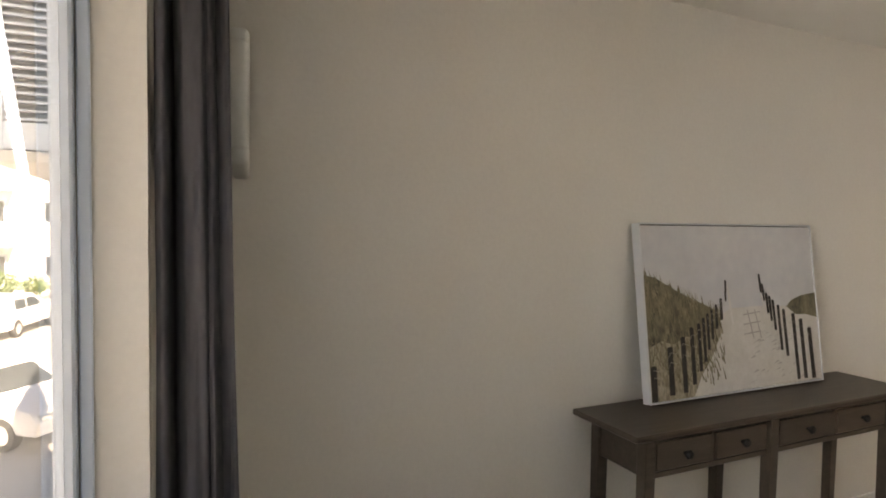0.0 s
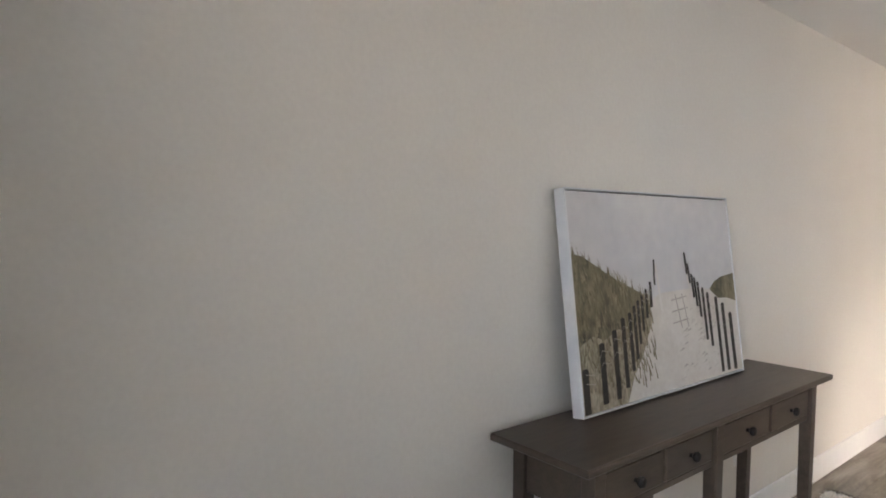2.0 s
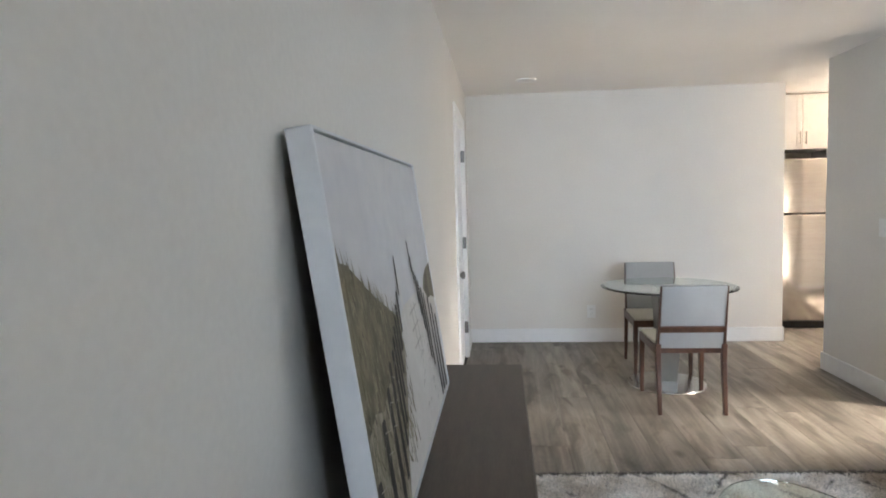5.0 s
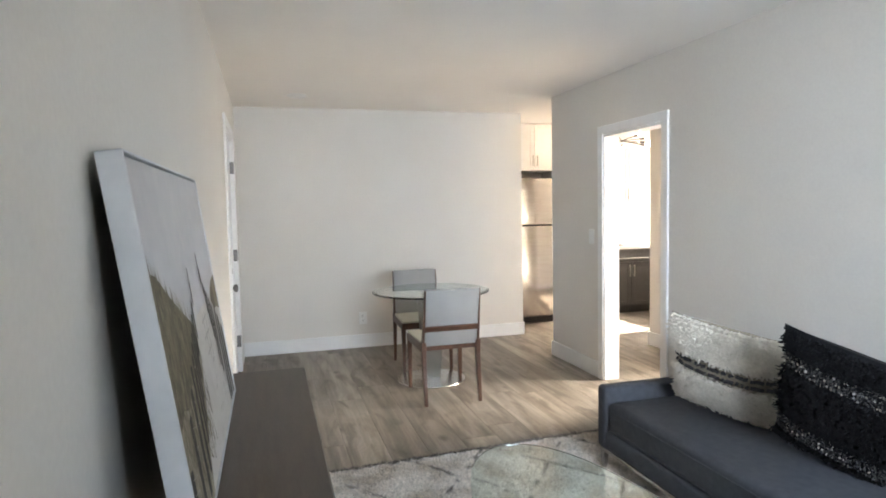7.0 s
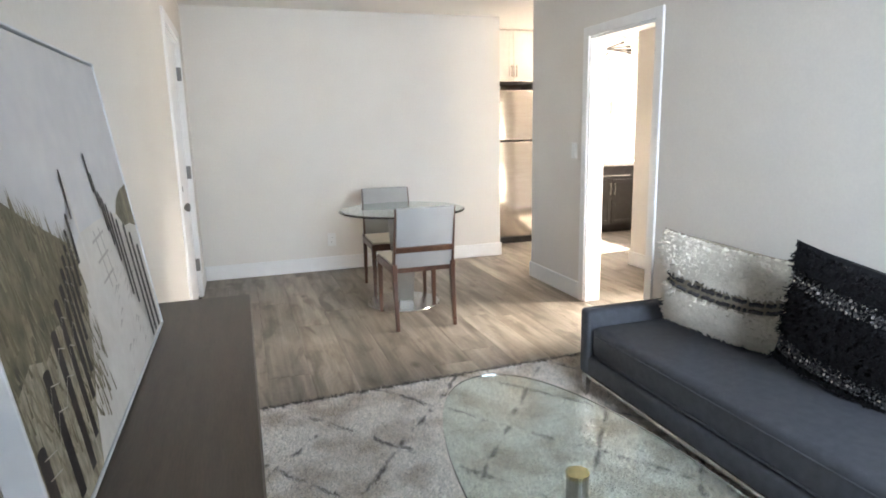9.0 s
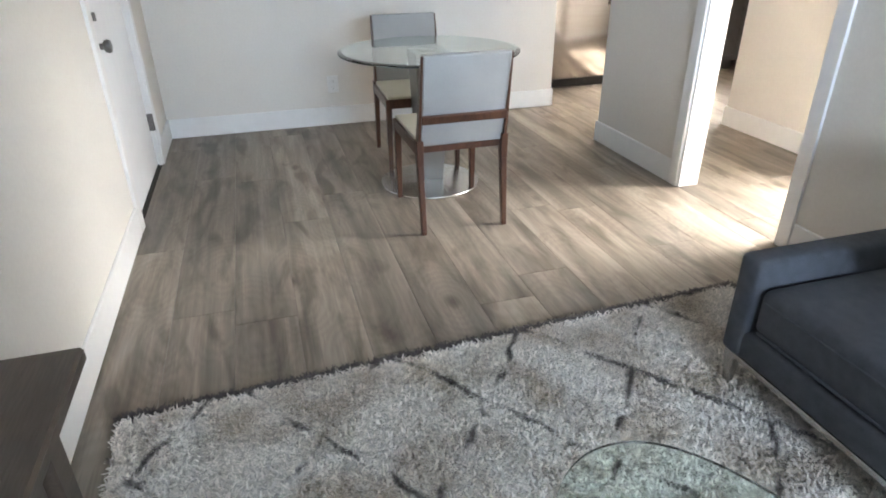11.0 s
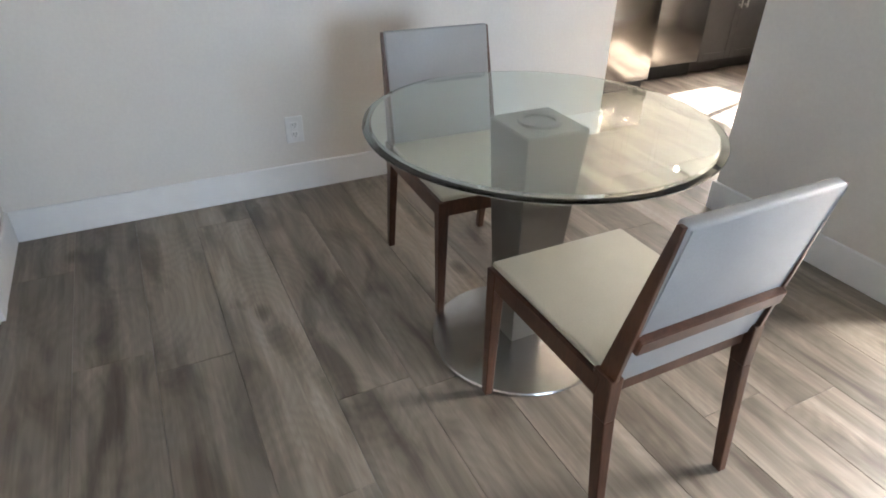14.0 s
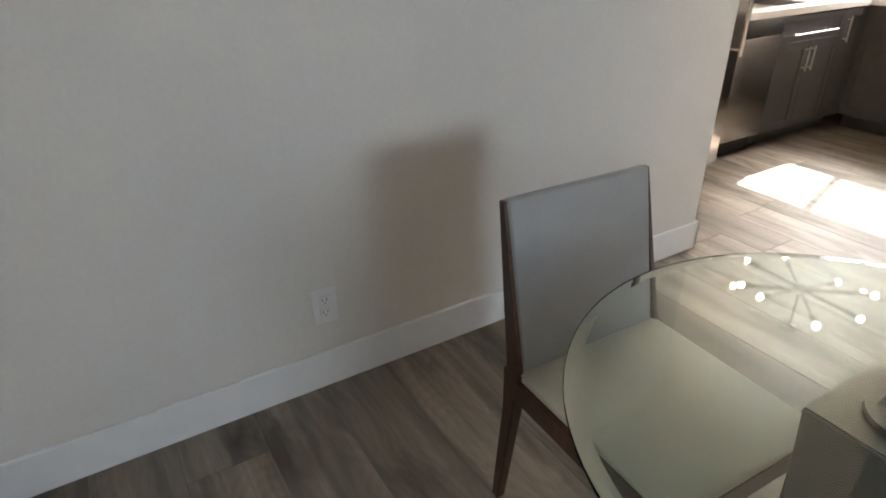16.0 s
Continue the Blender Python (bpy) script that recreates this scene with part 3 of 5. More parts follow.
        v2 = max(v - ln, top - 0.055)
        a, b2, c = at(u, v), at(u + 0.007, v), at(max(0.002, u + le), v2)
        flat_poly(bm if i % 3 else bs, [a, b2, c], e + 0.0008 + 0.0000008 * i)
    for i in range(60):
        u = rng.uniform(0.82, 0.99)
        v = rng.uniform(0.47, 0.56)
        flat_poly(bm, [at(u, v), at(u + 0.003, v), at(min(0.998, u + rng.uniform(-0.012, 0.012)), v - rng.uniform(0.02, 0.045))], e + 0.0008 + 0.000001 * i)
    part("painted_stem", bm, stem_m, ob)["kind"] = "stuff"
    dkg = surf("print_dark_grass", (0.07, 0.06, 0.032), (0.17, 0.14, 0.08), 20, 0.6)
    part("painted_stem", bs, dkg, ob)["kind"] = "stuff"
    bm = bmesh.new()
    for i in range(46):
        t = rng.random()
        v = 0.60 + 0.38 * t
        u = 0.60 + rng.uniform(-0.05, 0.25) * (0.5 + t)
        flat_poly(bm, [at(u, v), at(min(u + rng.uniform(0.01, 0.05), 0.99), v - 0.012), at(min(u + rng.uniform(0.02, 0.05), 0.99), v - 0.02)], e + 0.0009 + 0.000002 * i)
    for k in range(2):
        u = 0.55 + 0.045 * k
        flat_poly(bm, [at(u, 0.52), at(u + 0.007, 0.52), at(u + 0.035, 0.70), at(u + 0.028, 0.70)], e + 0.0011)
    for k in range(3):
        v = 0.545 + 0.06 * k
        flat_poly(bm, [at(0.525, v), at(0.63, v - 0.012), at(0.63, v - 0.004), at(0.525, v + 0.008)], e + 0.0013)
    part("painted_shade", bm, shade_m, ob)["kind"] = "stuff"
    for quad in (((0.441, 0.36), (0.449, 0.36), (0.470, 0.60), (0.458, 0.62)), ((0.634, 0.33), (0.642, 0.33), (0.698, 0.57), (0.690, 0.59)), ((0.636, 0.40), (0.643, 0.40), (0.682, 0.59), (0.674, 0.61))):
        bm = bmesh.new()
        flat_poly(bm, [at(*q) for q in quad], e + 0.0014)
        part("painted_rail", bm, pale_rail, ob)
    posts = [(0.018, 0.80, 1.0, 0.030), (0.108, 0.70, 0.975, 0.028), (0.178, 0.65, 0.97, 0.025), (0.228, 0.60, 0.93, 0.022), (0.268, 0.58, 0.86, 0.019),
             (0.296, 0.55, 0.81, 0.017), (0.320, 0.525, 0.74, 0.015), (0.345, 0.505, 0.68, 0.014), (0.372, 0.475, 0.62, 0.014), (0.402, 0.44, 0.57, 0.015), (0.432, 0.39, 0.46, 0.011), (0.436, 0.33, 0.40, 0.011),
             (0.640, 0.30, 0.42, 0.013), (0.656, 0.36, 0.47, 0.012), (0.676, 0.42, 0.55, 0.014), (0.694, 0.44, 0.60, 0.014), (0.715, 0.465, 0.66, 0.015),
             (0.745, 0.50, 0.79, 0.017), (0.778, 0.53, 0.83, 0.019), (0.838, 0.56, 0.985, 0.022), (0.885, 0.60, 0.985, 0.024), (0.938, 0.66, 0.99, 0.026)]
    for i, (u, v0, v1, w) in enumerate(posts):
        bm = bmesh.new()
        s = 0.006 if u > 0.5 else -0.002
        flat_poly(bm, [at(u - w / 2 + s, v1), at(u + w / 2 + s, v1), at(u + w / 2, v0 + 0.006), at(u + w / 5, v0), at(u - w / 5, v0), at(u - w / 2, v0 + 0.006)], e + 0.0015 + 0.00002 * i)
        part("painted_post", bm, dark_m, ob)
    bm = bmesh.new()
    left, right = posts[:11], posts[12:]
    for run in (left, right):
        for (ua, va, vb, wa), (ub, vc, vd, wb) in zip(run, run[1:]):
            for f in (0.12, 0.32):
                p, q = (ua, va + (vb - va) * f), (ub, vc + (vd - vc) * f)
                mid = ((p[0] + q[0]) / 2, max(p[1], q[1]) + 0.012)
                for a, b2 in ((p, mid), (mid, q)):
                    flat_poly(bm, [at(*a), at(*b2), at(b2[0], b2[1] + 0.0025), at(a[0], a[1] + 0.0025)], e + 0.0021 + 0.00003 * f)
    part("painted_rope", bm, rope_m, ob)["kind"] = "stuff"
    return ob


picture()


def sofa():
    ob = thing("sofa", pose(3.07, 1.06, 0), "charcoal grey upholstered sofa with low arms and slim steel legs", "sofa")
    w, y0, y1 = 1.01, -0.45, 0.41
    part("base", one(-w, w, y0, y1, 0.135, 0.235, 0.018, 3), SOFA, ob, smooth=True)
    for s in (-1, 1):
        part("arm", one(s * (w - 0.045) - 0.045, s * (w - 0.045) + 0.045, y0 + 0.02, y1 + 0.004, 0.13, 0.465, 0.022, 3), SOFA, ob, smooth=True)
    part("backrest", one(-w + 0.09, w - 0.09, y0, y0 + 0.20, 0.23, 0.70, 0.035, 3), SOFA, ob, smooth=True)
    c = bmesh.new()
    box(c, -w + 0.093, w - 0.093, y0 + 0.20, y1 - 0.006, 0.238, 0.385, 0.03, 4)
    for v in c.verts:
        if v.co.z > 0.345:
            v.co.z += 0.014 * (1 - (v.co.x / w) ** 4)
    cu = part("seat_cushion", c, SOFA, ob, smooth=True)
    pipe = bmesh.new()
    for z in (0.352, 0.252):
        rod(pipe, (-w + 0.12, y1 - 0.006, z), (w - 0.12, y1 - 0.006, z), 0.004, 8)
    part("piping", pipe, SOFA, cu)
    part("base_rail", one(-w + 0.02, w - 0.02, y1 - 0.022, y1 - 0.004, 0.118, 0.135, 0.002), STEEL, ob, "slim steel base rail")
    part("base_rail", one(-w + 0.02, w - 0.02, y0 + 0.02, y0 + 0.04, 0.118, 0.135, 0.002), STEEL, ob, "slim steel base rail")
    for sx in (-1, 1):
        for ly, sl in ((y1 - 0.02, 0.012), (y0 + 0.04, -0.012)):
            part("leg", beam(bmesh.new(), (sx * (w - 0.055), ly + sl, 0.02), (sx * (w - 0.04), ly, 0.12), 0.022, 0.018, 0.042, 0.03, 0.002), STEEL, ob, "tapered steel leg")
    return ob


sofa()


def pillow_shape(w, h, d, nu=22, nv=18):
    bm = bmesh.new()

    def pt(i, j, side):
        u, v = -1 + 2 * i / nu, -1 + 2 * j / nv
        edge = max(0.0, (1 - abs(u) ** 2.6)) * max(0.0, (1 - abs(v) ** 2.6))
        pin = 1 - 0.06 * (1 - v * v) * abs(u) ** 2
        pin2 = 1 - 0.06 * (1 - u * u) * abs(v) ** 2
        wr = 0.006 * noise.noise((u * 3, v * 3, side))
        return (u * w / 2 * pin, side * (d / 2 * edge ** 0.55 + wr * edge), v * h / 2 * pin2)

    for side in (-1, 1):
        g = [[bm.verts.new(pt(i, j, side)) for j in range(nv + 1)] for i in range(nu + 1)]
        for i in range(nu):
            for j in range(nv):
                bm.faces.new((g[i][j], g[i + 1][j], g[i + 1][j + 1], g[i][j + 1]))
    bmesh.ops.remove_doubles(bm, verts=bm.verts[:], dist=0.0005)
    return bm, pt


def tufts(name, material, parent, pt, nu, nv, rows, side, length, width, rng, label=""):
    """Short bent strands over rows of a pillow's front."""
    verts, faces = [], []
    for v0, v1, count in rows:
        for _ in range(count):
            u, v = rng.uniform(-0.97, 0.97), rng.uniform(v0, v1)
            p = Vector(pt((u + 1) / 2 * nu, (v + 1) / 2 * nv, side))
            a = rng.uniform(0, 6.28)
            dx, dz = math.cos(a), math.sin(a) * 0.6 - 0.35
            ln = length * rng.uniform(0.6, 1.25)
            wv = Vector((-dz, 0, dx)).normalized() * width / 2
            tip = p + Vector((dx * ln, side * ln * 0.75, dz * ln))
            mid = p + Vector((dx * ln * 0.35, side * ln * 0.75, dz * ln * 0.3))
            k = len(verts)
            verts += [p - wv, p + wv, mid + wv, mid - wv, tip + wv * 0.4, tip - wv * 0.4]
            faces += [(k, k + 1, k + 2, k + 3), (k + 3, k + 2, k + 4, k + 5)]
    me = bpy.data.meshes.new(name)
    me.from_pydata([tuple(q) for q in verts], [], faces)
    me.materials.append(material)
    ob = new(name, me)
    ob.parent = parent
    ob["kind"] = "stuff"
    if label:
        ob["label"] = label
    return ob


def white_pillow():
    ob = thing("throw_pillow", pose(3.56, 1.085, 0.640, -21, -8, 24), "cream shaggy throw pillow with bands of dark beads, on the sofa", "pillow")
    bm, pt = pillow_shape(0.54, 0.47, 0.17)
    # the cover's dark colour holds the shade between loops
    part("cover", bm, WOOLSHADE, ob, smooth=True)
    rng = random.Random(7)
    loops = []
    for k in range(34):
        v = -0.985 + 1.97 * k / 33
        if not -0.07 < v < 0.37:
            loops.append((v - 0.012, v + 0.012, 250))
    tufts("wool_nap", WOOLWHITE, ob, pt, 22, 18, loops, 1, 0.029, 0.0115, rng, "rows of thick cream wool loops")
    bm = bmesh.new()
    for v in (0.31, 0.15, -0.01, -0.97):
        for k in range(48):
            if k % 6 == 5 or rng.random() < 0.08:
                continue
            u = -0.95 + 1.90 * k / 47 + rng.uniform(-0.006, 0.006)
            p = pt((u + 1) / 2 * 22, (v + 1 + rng.uniform(-0.012, 0.012)) / 2 * 18, 1)
            box(bm, p[0] - 0.0055, p[0] + 0.0055, p[1] - 0.004, p[1] + 0.012, p[2] - 0.0065, p[2] + 0.0065, 0.002)
    part("bead_band", bm, BEADDARK, ob, "rows of dark beads")["kind"] = "stuff"
    return ob


def black_pillow():
    ob = thing("throw_pillow", pose(2.90, 1.09, 0.640, -20, -14, 20), "black shaggy throw pillow with bands of silver sequins, on the sofa", "pillow")
    bm, pt = pillow_shape(0.58, 0.53, 0.19)
    part("cover", bm, WOOLBLACK, ob, smooth=True)
    rng = random.Random(9)
    tufts("wool_nap", WOOLBLACK, ob, pt, 22, 18, [(0.74, 0.99, 1800), (-0.99, -0.82, 700), (-0.38, 0.44, 2600)], 1, 0.024, 0.006, rng, "long black wool strands")
    for rows, mat, lab in (((0.68, 0.59, 0.50, -0.44, -0.54, -0.64, -0.74), SEQUIN, "rows of silver sequins"),):
        bm = bmesh.new()
        for v in rows:
            for k in range(46):
                if rng.random() < 0.12:
                    continue
                u = -0.95 + 1.9 * k / 45 + rng.uniform(-0.01, 0.01)
                p = pt((u + 1) / 2 * 22, (v + 1 + rng.uniform(-0.02, 0.02)) / 2 * 18, 1)
                r = rng.uniform(0.0025, 0.0048)
                q = Euler((rng.uniform(-0.6, 0.6), rng.uniform(-0.6, 0.6), rng.uniform(-0.6, 0.6)))
                vs = []
                for sx, sz in ((-1, -1), (1, -1), (1, 1), (-1, 1)):
                    o = Vector((sx * r, 0, sz * r))
                    o.rotate(q)
                    vs.append((p[0] + o.x, p[1] + 0.007 + o.y, p[2] + o.z))
                a = [bm.verts.new(x) for x in vs]
                b = [bm.verts.new((x[0], x[1] - 0.002, x[2])) for x in vs]
                bm.faces.new(a)
                bm.faces.new(b[::-1])
                for i in range(4):
                    bm.faces.new((a[i], b[i], b[(i + 1) % 4], a[(i + 1) % 4]))
        part("sequin_band", bm, mat, ob, lab)["kind"] = "stuff"
    tufts("yarn_band", surf("grey_yarn", (0.035, 0.035, 0.036), (0.08, 0.078, 0.076), 40, 0.8), ob, pt, 22, 18, [(0.48, 0.72, 600), (-0.78, -0.40, 800)], 1, 0.008, 0.005, rng, "grey yarn stitches")
    return ob


white_pillow()
black_pillow()


def oval(bm, a, b, z0, z1, n=72, bev=0.0):
    lo, hi = [], []
    for i in range(n):
        t = 2 * math.pi * i / n
        c, s = math.cos(t), math.sin(t)
        x = a * math.copysign(abs(c) ** 0.92, c)
        y = b * math.copysign(abs(s) ** 0.92, s)
        lo.append(bm.verts.new((x, y, z0)))
        hi.append(bm.verts.new((x, y, z1)))
    fs = [bm.faces.new(lo[::-1]), bm.faces.new(hi)]
    for i in range(n):
        bm.faces.new((lo[i], lo[(i + 1) % n], hi[(i + 1) % n], hi[i]))
    if bev:
        es = [e for f in fs for e in f.edges]
        bmesh.ops.bevel(bm, geom=es, offset=bev, segments=2, affect="EDGES", profile=0.5)
    return bm


def coffee_table():
    ob = thing("coffee_table", pose(2.60, 2.20, 0.0), "oval glass coffee table with steel posts and brass caps", "coffee table")
    top = part("glass_top", oval(bmesh.new(), 0.96, 0.335, 0.408, 0.420, 96, 0.003), TABLEGLASS, ob)
    top.visible_shadow = False
    for x in (-0.26, 0.26):
        p = part("post", turned(bmesh.new(), [(0.031, 0.032), (0.031, 0.396)], (x, 0, 0), 28), STEEL, ob, "brushed steel post", True)
        part("cap", turned(bmesh.new(), [(0.032, 0.396), (0.033, 0.398), (0.033, 0.4075)], (x, 0, 0), 28), BRASS, p, "brass cap", True)
    part("base_plate", oval(bmesh.new(), 0.42, 0.16, 0.024, 0.034, 64, 0.003), STEEL, ob, smooth=True)
    return ob


coffee_table()


def strands(name, material, parent, rs, px, py, length, width, height, z0=0.010):
    """Bent flat strands of pile at the given places, leaning in clumps."""
    n = len(px)
    clump = 6.283 * np.sin(px * 9.1 + np.cos(py * 7.3) * 2.0) * np.cos(py * 8.7 + np.sin(px * 6.1) * 2.0)
    ang = 0.25 * clump + rs.uniform(0, 6.283, n)
    ln = rs.uniform(0.6, 1.25, n) * length
    h = rs.uniform(0.5, 1.2, n) * height
    w = rs.uniform(0.7, 1.3, n) * width
    dx, dy = np.cos(ang), np.sin(ang)
    P = np.empty((n, 6, 3))
    for k, (f, zf, wf) in enumerate(((0, 0, 1), (0, 0, -1), (0.30, 0.8, 1), (0.30, 0.8, -1), (1.0, 1.0, 0.6), (1.0, 1.0, -0.6))):
        P[:, k, 0] = px + dx * ln * f - dy * w * wf
        P[:, k, 1] = py + dy * ln * f + dx * w * wf
        P[:, k, 2] = z0 + h * zf
    base = np.arange(n)[:, None] * 6
    F = np.concatenate([base + np.array([0, 1, 3, 2]), base + np.array([2, 3, 5, 4])], axis=1).reshape(-1, 4)
    me = bpy.data.meshes.new(name)
    me.vertices.add(n * 6)
    me.vertices.foreach_set("co", P.reshape(-1))
    me.loops.add(n * 8)
    me.loops.foreach_set("vertex_index", F.reshape(-1))
    me.polygons.add(n * 2)
    me.polygons.foreach_set("loop_start", np.arange(n * 2) * 4)
    me.update(calc_edges=True)
    me.materials.append(material)
    p = new(name, me)
    p.parent = parent
    p["kind"] = "stuff"
    return p


def rug():
    """Local origin at the corner by the doorway; x runs back to the window, y across the room."""
    x0, x1, y0, y1 = -3.16, 0.0, 0.0, 2.25
    ob = thing("area_rug", pose(4.527, 1.040, 0, 0, 0, 2.9), "cream and grey shag rug with a dark trellis", "rug")
    part("backing", one(x0, x1, y0, y1, 0.001, 0.012, 0.003), PILE, ob)
    part("binding", one(x1 - 0.004, x1 + 0.010, y0, y1, 0.001, 0.016, 0.004), PILEDARK, ob, "dark bound edge")
    part("binding", one(x0, x1, y0 - 0.010, y0 + 0.004, 0.001, 0.016, 0.004), PILEDARK, ob, "dark bound edge")
    rs = np.random.RandomState(3)
    for lo, hi, n, wid in ((-2.2, x1 - 0.022, 240000, 0.0023), (x0 + 0.01, -2.2, 26000, 0.0055)):
        strands("shag_surface", PILE, ob, rs, rs.uniform(lo, hi, n), rs.uniform(y0 + 0.02, y1 - 0.006, n), 0.018, wid, 0.022)
    n = 5200
    strands("fuzzy_edge", PILEDARK, ob, rs, x1 - 0.006 + rs.normal(0, 0.008, n), rs.uniform(y0, y1, n), 0.017, 0.0026, 0.023, 0.004)["label"] = "dark fuzzy pile along the edge"
    strands("fuzzy_edge", PILEDARK, ob, rs, rs.uniform(x0, x1, n), y0 + 0.004 + rs.normal(0, 0.008, n), 0.017, 0.0026, 0.023, 0.004)["label"] = "dark fuzzy pile along the edge"
    return ob


rug()


def curtain():
    ob = thing("curtain", pose(0, 0, 0), "dark blue-grey velvet curtain drawn aside in deep folds beside the window", "curtain")
    bm = bmesh.new()
    nu, nz = 200, 70
    g = []
    for j in range(nz + 1):
        f = j / nz
        z = 0.02 + f * 2.28
        row = []
        for i in range(nu + 1):
            s = i / nu
            low = (1 - f) ** 1.3
            wr = 0.016 * noise.noise((s * 9 + 0.3 * z, z * 1.1, 2.0)) + 0.005 * noise.noise((s * 20 - 0.8 * z, z * 2.6, 5.0))
            sway = 0.03 * math.sin(z * 1.9) + 0.02 * math.sin(z * 4.3 + 1)
            if s < 0.5:
                q = s / 0.5
                x = XW + 0.010 + q * (0.118 + 0.045 * low) + 0.4 * wr
                y = 2.690 + wr + 0.012 * low * noise.noise((q * 11, z * 1.5, 8.0))
                for c, wid, dep in ((0.10, 0.09, -0.030), (0.24, 0.06, 0.050), (0.55, 0.26, -0.028), (0.66, 0.035, 0.012), (0.83, 0.05, 0.022), (0.95, 0.08, -0.012)):
                    y += dep * math.exp(-((q - c - sway) / wid) ** 2)
            else:
                q = (s - 0.5) / 0.5
                x = XW + 0.118 + 0.045 * low + 0.030 * (math.cos(q * 2 * math.pi * 2.2 + 9 * sway) - 1) * min(1, q * 6) + wr
                y = 2.690 + wr + q * (0.15 + 0.05 * low)
            row.append(bm.verts.new((x, y, z)))
        g.append(row)
    for j in range(nz):
        for i in range(nu):
            bm.faces.new((g[j][i], g[j][i + 1], g[j + 1][i + 1], g[j + 1][i]))
    bmesh.ops.solidify(bm, geom=bm.faces[:], thickness=0.003)
    part("cloth", bm, CURTAIN, ob, smooth=True)
    part("header_tape", one(XW + 0.03, XW + 0.12, 2.665, 2.82, 2.27, 2.31, 0.004), CURTAIN, ob)
    return ob


curtain()
bm = rod(bmesh.new(), (XW + 0.075, 0.75, 2.33), (XW + 0.075, 2.86, 2.33), 0.011, 14)
rod_ob = thing("curtain_rod", pose(0, 0, 0), "black metal curtain rod above the window", "curtain rod")
part("pole", bm, IRONKNOB, rod_ob, smooth=True)
for y in (0.80, 2.84):
    part("bracket", one(XW, XW + 0.08, y - 0.008, y + 0.008, 2.30, 2.345, 0.002), IRONKNOB, rod_ob)


def air_conditioner():
    ob = thing("air_conditioner", pose(XW + 0.020, 2.882, 1.626, 0, 0, -7.7), "off-white air conditioner with a slatted grille, high on the wall", "air conditioner")
    part("housing", one(0.018, 0.125, 0.006, 0.512, 0.006, 0.275, 0.008, 2), ACWHITE, ob, smooth=True)
    # black slab stands for the shade below the housing
    part("bottom_gap_shade", one(0.030, 0.122, 0.012, 0.505, -0.003, 0.0055), GAPBLACK, ob, "black slab for the shade under the housing")
    fr = part("front_frame", one(0.126, 0.172, 0.0, 0.518, 0.0, 0.040, 0.014, 3), ACWHITE, ob, smooth=True)
    part("front_frame", one(0.126, 0.172, 0.0, 0.518, 0.252, 0.284, 0.012, 3), ACWHITE, ob, smooth=True)
    part("front_frame", one(0.126, 0.172, 0.0, 0.036, 0.030, 0.262, 0.012, 3), ACWHITE, ob, smooth=True)
    part("front_frame", one(0.126, 0.172, 0.490, 0.518, 0.030, 0.262, 0.012, 3), ACWHITE, ob, smooth=True)
    part("inner_panel", one(0.128, 0.150, 0.034, 0.492, 0.038, 0.254), ACGRILLE, ob, "grey panel behind the slats")
    for k in range(15):
        z = 0.044 + k * 0.0138
        bm = one(0.150, 0.168, 0.036, 0.490, z - 0.0045, z + 0.0045)
        part("slat", bm, ACGRILLE, ob)
    part("screw", one(0.118, 0.124, 0.001, 0.0065, 0.094, 0.104, 0.002), GAPBLACK, ob)
    return ob


air_conditioner()


def plug_and_cord():
    ob = thing("power_plug", pose(0.800, YN - 0.004, 1.105), "white appliance plug with printed label and grey cord", "plug")
    part("body", one(-0.05, 0.016, -0.035, 0, -0.024, 0.024, 0.005), PLASTIC, ob)
    bm = bmesh.new()
    for z in (-0.011, 0.0, 0.011):
        box(bm, -0.020, 0.012, -0.0365, -0.0345, z - 0.0025, z + 0.0025)
    part("printed_bar", bm, ACGRILLE, ob)
    bm = bmesh.new()
    pts = [(-0.05, -0.02, -0.01), (-0.062, -0.02, -0.10), (-0.04, -0.02, -0.22), (-0.02, -0.02, -0.34), (-0.03, -0.02, -0.48), (-0.06, -0.02, -0.76), (-0.08, -0.02, -1.03)]
    for a, b in zip(pts, pts[1:]):
        rod(bm, a, b, 0.006, 8)
    part("cord", bm, ACGRILLE, ob, "grey power cord")
    return ob


plug_and_cord()


def outlet(name, m, label):
    """Duplex outlet plate, front towards -y."""
    ob = thing(name, m, label, "wall outlet")
    part("plate", one(-0.04, 0.04, -0.006, 0, -0.062, 0.062, 0.002), PLASTIC, ob)
    for z in (-0.022, 0.022):
        r = part("receptacle", one(-0.017, 0.017, -0.009, -0.005, z - 0.015, z + 0.015, 0.003), PLASTIC, ob)
        bm = bmesh.new()
        for x in (-0.007, 0.006):
            box(bm, x - 0.001, x + 0.001, -0.0098, -0.0088, z - 0.002, z + 0.008)
        box(bm, -0.002, 0.002, -0.0098, -0.0088, z - 0.011, z - 0.007)
        part("slot", bm, GAPBLACK, r)
    return ob


outlet("wall_outlet", pose(XE, 2.222, 0.30, 0, 0, -90), "white duplex wall outlet above the baseboard of the dining wall")
outlet("wall_outlet", pose(3.62, YN, 0.38, 0, 0, 0), "white duplex wall outlet beside the console")
sw = thing("light_switch", pose(5.735, YS, 1.15, 0, 0, 180), "white rocker light switch beside the doorway", "light switch")
part("plate", one(-0.038, 0.038, -0.006, 0, -0.06, 0.06, 0.002), PLASTIC, sw)
part("rocker", one(-0.016, 0.016, -0.010, -0.005, -0.033, 0.033, 0.002), PLASTIC, sw)

lamp = thing("ceiling_downlight", pose(6.74, 2.84, CEIL), "flush white disc ceiling light, switched off", "ceiling light")
